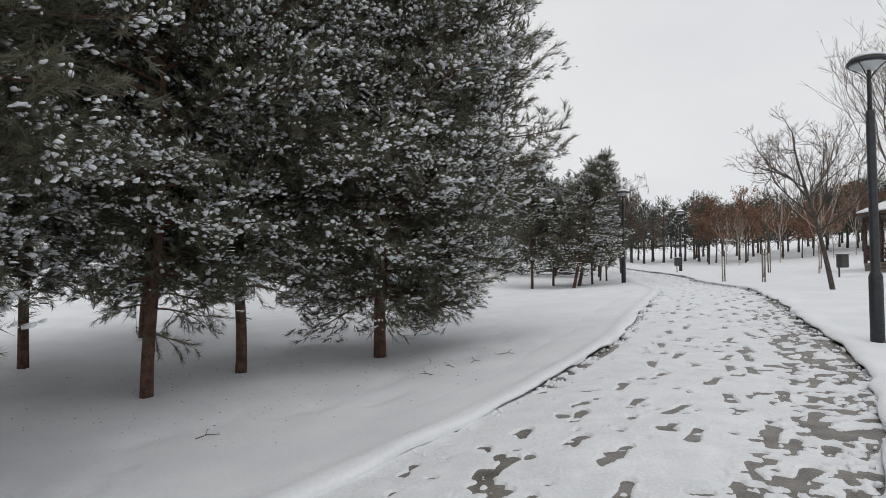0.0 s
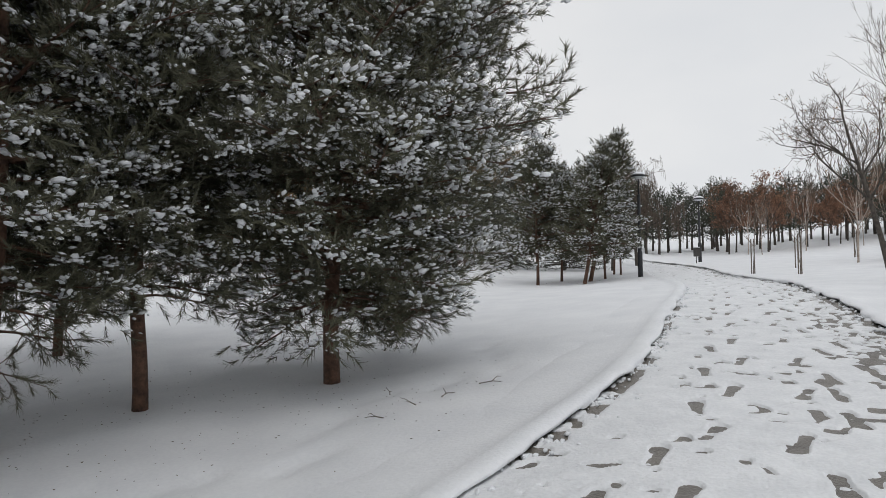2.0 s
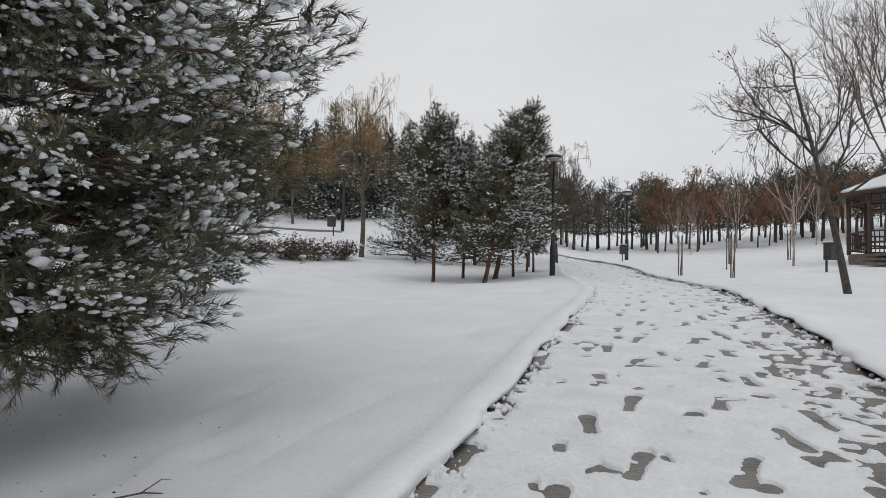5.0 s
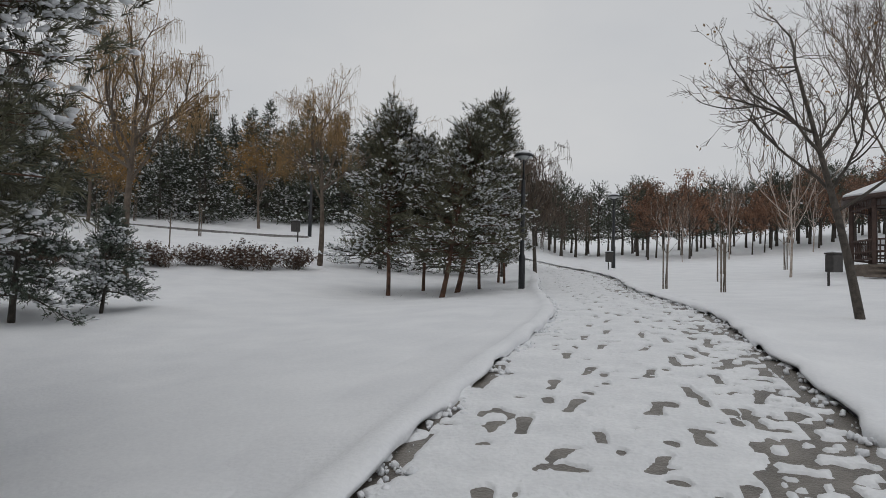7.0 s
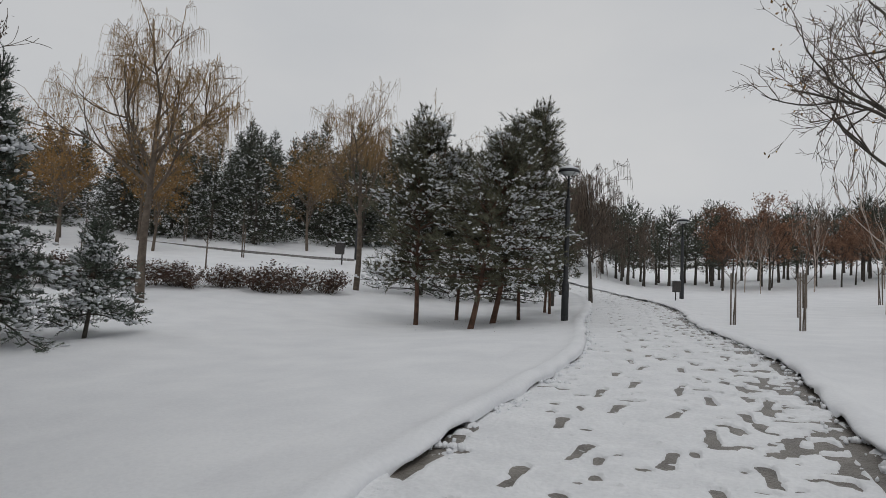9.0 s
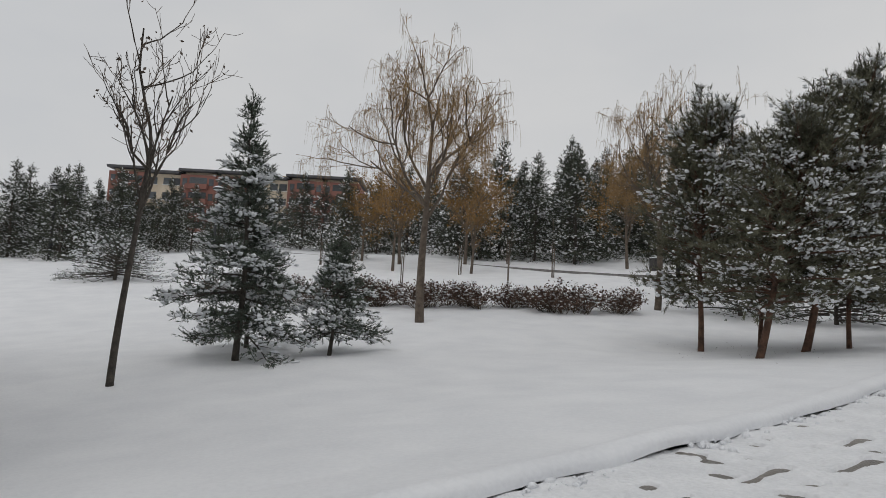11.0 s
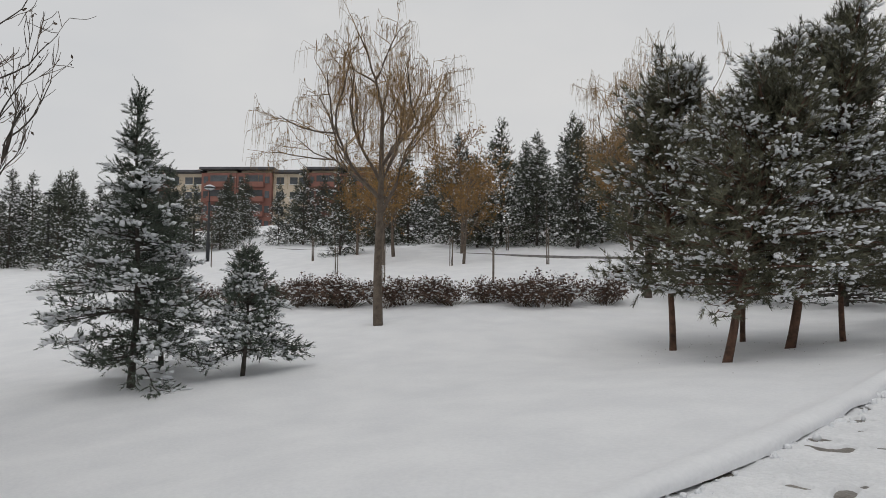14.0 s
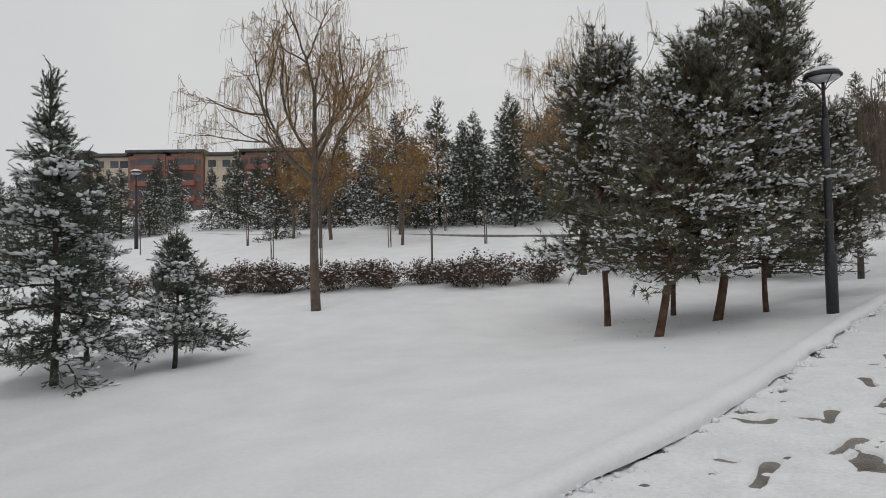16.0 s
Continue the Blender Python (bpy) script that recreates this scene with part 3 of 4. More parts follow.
def verge(name, side, label):
    """The rounded ridge of snow that lies over the kerb, running out into the lawn."""
    ss = np.arange(0.0, ARC[-1] - 0.2, 0.06)
    prof = [(-1.15, -0.05), (-0.9, 0.0), (-0.6, 0.02), (-0.36, 0.035), (-0.235, 0.05), (-0.19, 0.075), (-0.14, 0.092), (-0.08, 0.098), (-0.02, 0.09), (0.015, 0.07), (0.025, 0.045), (0.025, 0.005)]
    V = []
    for k, (o, z) in enumerate(prof):
        w = np.full(ss.shape, float(o))
        lip = ease((o + 0.25) / 0.25)
        w = w + lip * (0.07 * (value_noise(ss, ss * 0 + side * 7, 0.35, 31) - 0.45) + 0.05 * (value_noise(ss, ss * 0 + side * 9, 1.4, 32) - 0.5))
        zz = z + lip * 0.04 * (value_noise(ss, ss * 0 + side * 3, 0.5, 33) - 0.5) + 0.02 * (value_noise(ss, ss * 0 + o * 5, 0.8, 34) - 0.5)
        if k == len(prof) - 1:
            gap = ease((value_noise(ss, ss * 0 + side * 11, 0.4, 35) - (0.38 if side < 0 else 0.3)) / 0.15)
            at_y = np.interp(ss, ARC, LINE[:, 1])
            gap = gap * (1 if side > 0 else ease((at_y - 6.8) / 1.5) * (1 - 0.9 * ease((at_y - 14.5) / 3)))
            zz, w = zz + 0.055 * gap, w - 0.03 * gap
        u = w if side < 0 else WIDTH - w
        x, y = along(ss, u)
        V.append(np.stack([x, y, land(x, y) + zz], 1))
    V = np.stack(V, 1)
    f = grid_faces(len(ss), len(prof))
    ob = new(name, mesh_of(name, V.reshape(-1, 3), f[:, ::-1] if side < 0 else f, SNOW, None, True))
    return tagged(ob, label, "snow", kind="structure")


verge("verge_1", -1, "rounded ridge of snow along the lawn kerb")
verge("verge_2", 1, "rounded ridge of snow along the hill kerb")

clod_rng = np.random.default_rng(8)
cs = np.concatenate([clod_rng.uniform(8, 40, 900), clod_rng.uniform(8, 40, 700)])
cs = cs + 0.25 * np.sin(cs * 5.1)
cu = np.concatenate([np.abs(clod_rng.normal(0.02, 0.09, 900)), WIDTH - np.abs(clod_rng.normal(0.03, 0.10, 700))])
cx, cy = along(cs, cu)
csize = clod_rng.uniform(0.16, 1.0, (1600, 1)) ** 2 * 0.030 * clod_rng.uniform(0.7, 1.3, (1600, 3))
cv, cf = blobs(clod_rng, np.stack([cx, cy, land(cx, cy) + 0.012], 1), csize, None, 0.35)
clods = new("snow_clods", mesh_of("snow_clods", cv, cf, SNOW_CLUMP, None, True))
tagged(clods, "crumbled lumps of snow along both kerbs", "snow", kind="stuff")

# ---- near pines ----
def low_bough(tree, seed, turn, z, length, droop=0.5):
    """A lone hanging bough below the crown of a pine, with its own twigs and needles."""
    rng = np.random.default_rng(seed)
    wood = Bulk()
    line = limb_line(rng, (0, 0, z), math.radians(turn), 0.15, length, droop, 7)
    wood.tube(line, np.linspace(0.016, 0.005, 7), 5)
    pos, way = [line[-1]], [line[-1] - line[-2]]
    for t in np.linspace(0.3, 0.98, int(length * 16)):
        i = min(int(t * 6), 5)
        a, d = line[i] + (line[i + 1] - line[i]) * (t * 6 - i), line[i + 1] - line[i]
        d = d / np.linalg.norm(d)
        w = d * 0.6 + rng.normal(0, 0.55, 3) + np.array([0, 0, -0.15])
        w /= np.linalg.norm(w)
        ln = rng.uniform(0.18, 0.42)
        wood.tube([a, a + w * ln], [0.005, 0.003], 3)
        for q in (0.35, 0.65, 1.0):
            pos.append(a + w * ln * q)
            way.append(w + rng.normal(0, 0.35, 3))
    bough = child("low_bough", wood.mesh("low_bough", PINE_BARK), tree)
    v, f = needle_brushes(rng, np.array(pos), np.array(way), np.full(len(pos), 0.14), 30, 0.10, 0.0032)
    child("bough_needles", mesh_of("bough_needles", v, f, NEEDLES), bough, kind="stuff")



PINE_MATS = (PINE_BARK, PINE_BARK, NEEDLES)
pine_c = conifer("pine_tree", 11, 8.6, 2.75, 1.0, 0.10, PINE_MATS, whorl=0.30, limbs=10, shoot=0.22, count=30, needle=0.13, width=0.0052, shoots_per_twig=7, twig_step=0.2, fuzz=0.11, droop=0.25, lift=(0.0, 1.0), low_limbs=0.2, snow=1.1, lumps=6, snow_size=0.56, tops=8, shape=0.42, label="large dark pine with drooping lower boughs and clumped snow")
put(pine_c, 2.11, 11.94, 20, 1.1)
pine_a = conifer("pine_tree", 12, 8.2, 2.2, 1.5, 0.085, PINE_MATS, whorl=0.31, limbs=8, shoot=0.22, count=30, needle=0.13, width=0.0052, shoots_per_twig=7, twig_step=0.21, fuzz=0.11, droop=0.25, lift=(0.0, 1.0), low_limbs=-0.1, snow=1.1, lumps=6, snow_size=0.56, lean=(0.02, 0.0), tops=6, shape=0.42, label="dark pine with reddish trunk and snowy boughs over the lawn")
put(pine_a, 0.04, 8.72, 75, 1.05)
pine_b = again(pine_a, 0.43, 10.37, 210, 1.05)
again(pine_a, -3.2, 9.9, 140, 1.0)
again(pine_a, -2.4, 6.3, 20, 1.0)
again(pine_a, 0.5, 4.6, 250, 1.0)
# the next three pines stand out of view, added to shade the lawn
again(pine_a, -1.6, 2.2, 110, 1.0)
again(pine_a, -0.2, -1.4, 10, 1.0)
again(pine_a, -5.6, 7.6, 160, 1.0)
again(pine_a, -3.6, 13.2, 60, 0.95)
for k, (turn, z, length) in enumerate(((-65, 1.25, 0.85), (-40, 1.05, 0.7), (-90, 0.75, 0.45), (110, 1.1, 0.5))):
    low_bough(pine_a, 200 + k, turn, z, length)
for k, (turn, z, length) in enumerate(((-195, 1.3, 0.95), (-170, 1.2, 0.8), (-20, 1.3, 0.7))):
    low_bough(pine_b, 220 + k, turn, z, length)
for k, (turn, z, length) in enumerate(((-10, 0.95, 1.2), (-35, 0.8, 1.0), (15, 0.85, 1.3), (150, 0.9, 0.7))):
    low_bough(pine_c, 240 + k, turn, z, length)

# ---- pine group by the second lamp ----
pine_d = conifer("pine_tree", 21, 3.95, 1.35, 0.9, 0.058, PINE_MATS, whorl=0.22, limbs=7, shoot=0.19, count=26, needle=0.10, width=0.0062, shoots_per_twig=5, fuzz=0.06, lift=(0.15, 1.15), droop=0.3, snow=1.5, lumps=5, snow_size=0.62, lean=(0.17, 0.11), shape=0.62, tops=11, label="bushy young pine with leaning reddish trunk and snowy tips")
put(pine_d, 4.42, 25.75, 0, 1.06)
pine_e = conifer("pine_tree", 22, 3.65, 0.9, 0.8, 0.044, PINE_MATS, whorl=0.22, limbs=6, shoot=0.19, count=26, needle=0.10, width=0.0062, shoots_per_twig=5, fuzz=0.06, lift=(0.15, 1.2), droop=0.25, snow=1.5, lumps=5, snow_size=0.62, shape=0.42, tops=5, label="slender young pine with snow on its upright shoots")
put(pine_e, 2.74, 27.18, 40, 1.3)
again(pine_d, 4.49, 27.6, -25, 1.24)
again(pine_e, 3.45, 28.2, 200, 1.1)
again(pine_e, 4.95, 28.4, 260, 1.05)
again(pine_e, 5.17, 31.4, 120, 0.95)
again(pine_e, 5.45, 30.3, 20, 0.9)

# ---- cedars on the lawn ----
CEDAR_MATS = (DARK_BARK, DARK_BARK, CEDAR)
cedar_b = conifer("cedar_tree", 31, 3.95, 1.45, 0.4, 0.05, CEDAR_MATS, whorl=0.21, limbs=6, shoot=0.16, needle=0.05, count=24, width=0.005, twig_step=0.10, shoots_per_twig=6, lumps=2, fuzz=0.03, lift=(-0.05, 0.5), droop=0.3, snow=2.4, shape=1.3, least=0.07, snow_size=1.0, label="pyramid cedar with layered boughs dusted with snow")
put(cedar_b, -1.61, 19.77, 0, 1.12)
again(cedar_b, -2.85, 20.6, 200, 0.86)
cedar_s = conifer("cedar_tree", 32, 2.0, 0.95, 0.35, 0.035, CEDAR_MATS, whorl=0.16, limbs=6, shoot=0.15, needle=0.05, count=24, width=0.005, twig_step=0.10, shoots_per_twig=6, lumps=2, fuzz=0.035, lift=(0.05, 0.5), droop=0.4, snow=2.4, shape=1.05, least=0.07, snow_size=1.0, lean=(0.08, 0), label="small cedar with snowy spreading boughs and a thin trunk")
put(cedar_s, -1.09, 21.26, 0)
low_cedar = conifer("juniper_bush", 33, 1.5, 2.3, 0.12, 0.06, CEDAR_MATS, whorl=0.11, limbs=7, shoot=0.16, needle=0.05, count=18, width=0.005, twig_step=0.24, shoots_per_twig=3, lift=(0.08, 0.7), droop=0.25, snow=1.4, shape=1.0, snow_size=1.5, label="low spreading juniper bush loaded with snow")
put(low_cedar, -19.7, 23.6, 0, 1.15)
tagged(low_cedar, "", "bush")
again(low_cedar, -25.5, 25.5, 120, 1.2)
again(low_cedar, 0.6, 34.0, 60, 1.1, 1.35)
again(low_cedar, 2.9, 34.6, 160, 1.0, 1.35)

# ---- willows and bare trees ----
willow = branch_tree("willow_tree", 41, 6.9, 2.9, 0.115, 0.55, (GREY_BARK, WILLOW), levels=5, kids=(5, 4, 3, 3), drop=0.3, strand=0.55, label="bare weeping willow with golden hanging twigs", thin=0.0042, limb_len=0.8, hang_n=2, rise_pull=(0.45, 1.15), up_pull=0.28, twig_steps=4)
put(willow, -3.81, 25.72, 30, 0.93)
again(willow, -1.14, 32.5, 200, 0.84)
left_tree = branch_tree("bare_tree", 43, 5.4, 1.9, 0.05, 0.42, (DARK_BARK, TWIG), levels=4, kids=(4, 3, 3), label="thin bare young tree with dark upturned twigs", thin=0.005, up_pull=0.5, leaves=0.2, leaf_mat=TWIG, lean=(0.03, 0.03))
put(left_tree, -0.65, 17.6, 0)
right_tree = branch_tree("bare_tree", 44, 6.5, 1.9, 0.075, 0.5, (DARK_BARK, TWIG), levels=5, kids=(5, 4, 3, 3), twig_steps=4, label="bare tree with bent trunk and few withered leaves", thin=0.0045, up_pull=0.22, leaves=0.04, leaf_mat=AMBER_LEAF, lean=(-0.2, 0.03), limb_len=0.62, rise_pull=(0.3, 1.2))
put(right_tree, 11.35, 20.6, 0, 0.84)
tall_tree = branch_tree("bare_tree", 45, 11.5, 2.4, 0.12, 0.38, (GREY_BARK, TWIG), levels=5, kids=(6, 4, 3, 3), twig_steps=3, label="tall bare tree with a fan of fine twigs", thin=0.006, up_pull=0.6, limb_len=0.6)
put(tall_tree, 18.6, 35.5, 0, 0.95)
mound_tree = branch_tree("bare_tree", 46, 4.0, 1.3, 0.07, 0.5, (DARK_BARK, TWIG), levels=5, kids=(5, 3, 3, 3), twig_steps=3, label="bare rounded tree with dense drooping twigs", thin=0.006, drop=0.3, strand=0.5, limb_len=0.6)
put(mound_tree, 6.0, 37.0, 0, 1.15)
again(mound_tree, 5.0, 34.0, 90, 1.0)
again(mound_tree, 4.6, 41.0, 210, 1.2)


# ---- street lamps ----
def street_lamp(x, y, height, size=1.0):
    ob = empty("street_lamp", x, y)
    tagged(ob, "dark grey park lamp with a snow-topped disc head", "lamp", "lamps along the path")
    h = height / size
    ob.scale = (size, size, size)
    child("pole", turned("pole", [(0.11, -0.25), (0.11, 1.15), (0.095, 1.2), (0.075, 1.24), (0.072, h - 0.95), (0.06, h - 0.9)], POST_PAINT), ob)
    child("neck", turned("neck", [(0.04, h - 0.92), (0.032, h - 0.3), (0.028, h - 0.02)], POST_PAINT, 12), ob)
    head = child("head", turned("head", [(0.30, h - 0.10), (0.345, h - 0.085), (0.35, h - 0.06), (0.30, h - 0.01), (0.2, h + 0.03), (0.19, h + 0.07), (0.1, h + 0.10)], POST_PAINT, 28), ob)
    child("diffuser", turned("diffuser", [(0.10, h - 0.19), (0.27, h - 0.125), (0.30, h - 0.098)], LAMP_GLASS, 28), head, "pale frosted diffuser ring")
    for k in range(4):
        a = math.pi / 4 + k * math.pi / 2
        rib = Bulk()
        rib.tube([(0.03 * math.cos(a), 0.03 * math.sin(a), h - 0.34), (0.15 * math.cos(a), 0.15 * math.sin(a), h - 0.21), (0.31 * math.cos(a), 0.31 * math.sin(a), h - 0.10)], [0.010, 0.010, 0.010], 6)
        child("rib", rib.mesh("rib", POST_PAINT), head)
    child("snow_cap", turned("snow_cap", [(0.31, h - 0.004), (0.30, h + 0.03), (0.22, h + 0.075), (0.17, h + 0.10), (0.06, h + 0.135)], SNOW_CLUMP, 24), head, "thin cap of snow")
    return ob


street_lamp(9.35, 11.18, 3.85, 0.78)
street_lamp(6.14, 27.6, 3.5, 0.74)
street_lamp(-26.5, 30.7, 4.0, 0.9)
street_lamp(-33.5, 24.5, 4.2, 0.9)
street_lamp(9.6, 45.6, 3.7, 0.9)
street_lamp(-4.6, 40.3, 3.2, 0.8)


# ---- litter bins and posts ----
def litter_bin(x, y, turn):
    ob = empty("litter_bin", x, y, turn=turn)
    tagged(ob, "dark metal litter bin on a post in the snow", "bin", "bins beside the path")
    ob.scale = (0.78, 0.78, 0.8)
    child("post", bevelled("post", (0.06, 0.06, 1.25), BIN_METAL, 0.008, (0, 0.0, 0.37)), ob)
    child("bucket", bevelled("bucket", (0.42, 0.32, 0.55), BIN_METAL, 0.03, (0, -0.2, 0.72)), ob)
    child("rim", bevelled("rim", (0.46, 0.36, 0.05), BIN_METAL, 0.012, (0, -0.2, 1.02)), ob)
    child("snow_cap", bevelled("snow_cap", (0.40, 0.30, 0.05), SNOW_CLUMP, 0.022, (0, -0.2, 1.068)), ob, "thin cap of snow")
    return ob


litter_bin(9.25, 43.8, 10)
litter_bin(13.7, 28.5, 30)
litter_bin(-4.28, 38.1, -20)


def staked_sapling(x, y, height, seed):
    ob = empty("sapling", x, y)
    tagged(ob, "thin bare sapling tied to wooden stakes", "sapling", "saplings on the snow")
    rng = np.random.default_rng(seed)
    t, b = Bulk(), Bulk()
    line = limb_line(rng, (0, 0, -0.2), rng.uniform(0, 6), 1.52, height, 0.0, 8, 0.03)
    t.tube(line, np.linspace(0.016, 0.006, 8), 6)
    for k in range(7):
        i = rng.integers(3, 7)
        b.tube(limb_line(rng, line[i], rng.uniform(0, 6.28), 0.9, height * 0.22, 0, 4), [0.006, 0.005, 0.004, 0.003], 4)
    child("stem", t.mesh("stem", GREY_BARK, True), ob)
    child("twig_mass", b.mesh("twig_mass", TWIG), ob, kind="stuff")
    for k in (-1, 1):
        child("stake", bevelled("stake", (0.035, 0.035, 1.35), GREY_WOOD, 0.006, (0.05 * k, 0.02 * k, 0.5)), ob)
    return ob


stake_pair = staked_sapling(10.97, 27.36, 2.6, 3)
for k, (x, y, sc) in enumerate([(9.8, 28.6, 1.0), (11.8, 32.0, 1.0), (13.0, 37.0, 1.1), (15.5, 38.0, 1.1), (-14.0, 30.9, 0.9), (-16.5, 28.0, 1.0), (-10.4, 30.6, 0.9), (-11.5, 34.7, 1.0), (-6.8, 32.4, 0.9), (-8.0, 36.5, 1.0), (-13.5, 40.0, 1.0), (-19.5, 33.0, 1.0), (-23.0, 29.5, 1.0)]):
    again(stake_pair, x, y, k * 57, sc)


# ---- gazebo ----
def gazebo(x, y, turn):
    base = level(x, y) + 0.2
    ob = empty("gazebo", x, y, base, turn, 0.88)
    tagged(ob, "dark wooden gazebo with railings and two-tier snowy roof", "gazebo")
    n, r = 8, 2.15
    child("deck", turned("deck", [(2.3, -0.75), (2.35, -0.05), (2.35, 0.0), (2.2, 0.03)], GREY_WOOD, 8, False), ob)
    corner = [(r * math.cos(math.pi / 8 + k * math.pi / 4), r * math.sin(math.pi / 8 + k * math.pi / 4)) for k in range(n)]
    for k, (px, py) in enumerate(corner):
        p = child("post", bevelled("post", (0.13, 0.13, 2.3), DARK_WOOD, 0.012, (0, 0, 1.17)), ob)
        p.location = (px, py, 0)
        qx, qy = corner[(k + 1) % n]
        an, ln = math.atan2(qy - py, qx - px), math.hypot(qx - px, qy - py)
        for z, nm in ((2.22, "beam"), (1.95, "frieze_rail")):
            bm = child(nm, bevelled(nm, (ln, 0.06, 0.10 if z > 2 else 0.05), DARK_WOOD, 0.008), ob)
            bm.location, bm.rotation_euler = ((px + qx) / 2, (py + qy) / 2, z), (0, 0, an)
        for j in range(1, 9):
            b = child("baluster", bevelled("baluster", (0.03, 0.03, 0.25), DARK_WOOD, 0.004), ob)
            b.location = (px + (qx - px) * j / 9, py + (qy - py) * j / 9, 2.08)
        if k == 4:
            continue
        for z, nm in ((0.85, "handrail"), (0.2, "bottom_rail"), (0.45, "seat")):
            bm = child(nm, bevelled(nm, (ln - 0.12, 0.07 if nm != "seat" else 0.3, 0.06), DARK_WOOD, 0.008), ob)
            sh = 0.0 if nm != "seat" else 0.93
            bm.location = ((px + qx) / 2 * (sh or 1), (py + qy) / 2 * (sh or 1), z)
            bm.rotation_euler = (0, 0, an)
        for j in range(1, 10):
            b = child("baluster", bevelled("baluster", (0.035, 0.035, 0.62), DARK_WOOD, 0.004), ob)
            b.location = (px + (qx - px) * j / 10, py + (qy - py) * j / 10, 0.52)
    roof = child("roof", turned("roof", [(2.62, 2.22), (2.66, 2.27), (2.64, 2.33), (1.05, 2.98), (1.0, 2.98)], DARK_WOOD, 8, False), ob)
    child("snow_cover", turned("snow_cover", [(2.60, 2.34), (2.62, 2.40), (2.5, 2.47), (1.0, 3.09), (0.95, 3.0)], SNOW, 8, False), roof, "thick blanket of snow")
    child("lantern", turned("lantern", [(0.85, 2.95), (0.85, 3.22), (0.86, 3.23)], DARK_WOOD, 8, False), ob)
    top = child("upper_roof", turned("upper_roof", [(1.2, 3.2), (1.22, 3.25), (0.08, 3.72), (0.06, 3.9)], DARK_WOOD, 8, False), ob)
    child("snow_cover", turned("snow_cover", [(1.18, 3.255), (1.19, 3.32), (1.1, 3.38), (0.1, 3.80), (0.05, 3.82)], SNOW, 8, False), top, "thick blanket of snow")
    for k in range(3):
        s = child("step", bevelled("step", (0.34, 1.5, 0.08), GREY_WOOD, 0.01), ob)
        s.location = (-2.35 - 0.3 * k, 0.0, -0.06 - 0.17 * k)
    return ob


gazebo(17.8, 32.6, 48)

# ---- hedge in front of the bank ----
hedge_rng = np.random.default_rng(51)


def shrub(seed, label, leaf_mat, leaf_count=700, stems=30, radius=0.75, high=0.75):
    rng = np.random.default_rng(seed)
    wood = Bulk()
    ends = []
    for k in range(stems):
        a = rng.uniform(0, 6.28)
        r = rng.uniform(0, 0.3) * radius
        line = limb_line(rng, (r * math.cos(a), r * math.sin(a), -0.1), a + rng.normal(0, 0.4), rng.uniform(0.5, 1.4), rng.uniform(0.6, 1.15) * max(radius, high), 0.1, 6, 0.12)
        wood.tube(line, np.linspace(0.008, 0.003, 6), 4)
        ends += [line[3], line[4], line[5]]
        for j in (2, 3, 4):
            t = limb_line(rng, line[j], rng.uniform(0, 6.28), rng.uniform(0.1, 1.2), 0.3, 0, 4, 0.1)
            wood.tube(t, [0.004, 0.0035, 0.003, 0.002], 3)
            ends += [t[2], t[3]]
    ends = np.array(ends)
    ob = new("shrub")
    tagged(ob, label, "shrub", "hedge on the lawn")
    child("stem_mass", wood.mesh("stem_mass", TWIG), ob, kind="stuff")
    c = ends[rng.integers(0, len(ends), leaf_count)] + rng.normal(0, 0.04, (leaf_count, 3))
    v, f = blades(rng, c, 0.035)
    child("leafage", mesh_of("leafage", v, f, leaf_mat), ob, kind="stuff")
    c = ends[rng.integers(0, len(ends), leaf_count // 10)] + np.array([0, 0, 0.02])
    v, f = blobs(rng, c, rng.uniform(0.02, 0.055, (len(c), 1)) * np.array([[1.3, 1.0, 0.45]]), None, 0.35)
    child("snow_load", mesh_of("snow_load", v, f, SNOW_CLUMP, None, True), ob, "snow caught between the twigs", "stuff")
    return ob


shrub_1 = shrub(61, "leafless brown shrub with snow caught in its twigs", SHRUB)
shrub_2 = shrub(62, "dark low shrub with snow on its small leaves", SHRUB, 1000, 30, 0.8, 0.6)
for k in range(30):
    t = k / 29
    x, y = -1.3 - 10.2 * t + hedge_rng.normal(0, 0.2), 31.1 - 6.9 * t + hedge_rng.normal(0, 0.3) - 0.5 * math.sin(t * 6)
    src = (shrub_1, shrub_2)[k % 2]
    if k < 2:
        put(src, x, y, k * 70)
    else:
        again(src, x, y, hedge_rng.uniform(0, 360), hedge_rng.uniform(0.8, 1.15))

# ---- kerb of the second path on the bank ----
BANK_KERB = spline([(-32.0, 36.4), (-24.0, 36.8), (-17.4, 38.0), (-10.7, 38.4), (-6.5, 38.9), (-4.4, 39.7)], 12)
kerb = tagged(new("bank_kerb"), "low dark kerb of a snowed-over path on the bank", "kerb")
for a, b in zip(BANK_KERB, BANK_KERB[1:]):
    stone = child("kerb_stone", bevelled("kerb_stone", (float(np.linalg.norm(b - a)) * 0.96, 0.12, 0.22), KERB, 0.02), kerb)
    mid = (a + b) / 2
    stone.matrix_world = pose(mid[0], mid[1], level(*mid) - 0.075, 0, -math.degrees(math.atan2(level(*b) - level(*a), np.linalg.norm(b - a))), math.degrees(math.atan2(b[1] - a[1], b[0] - a[0])))

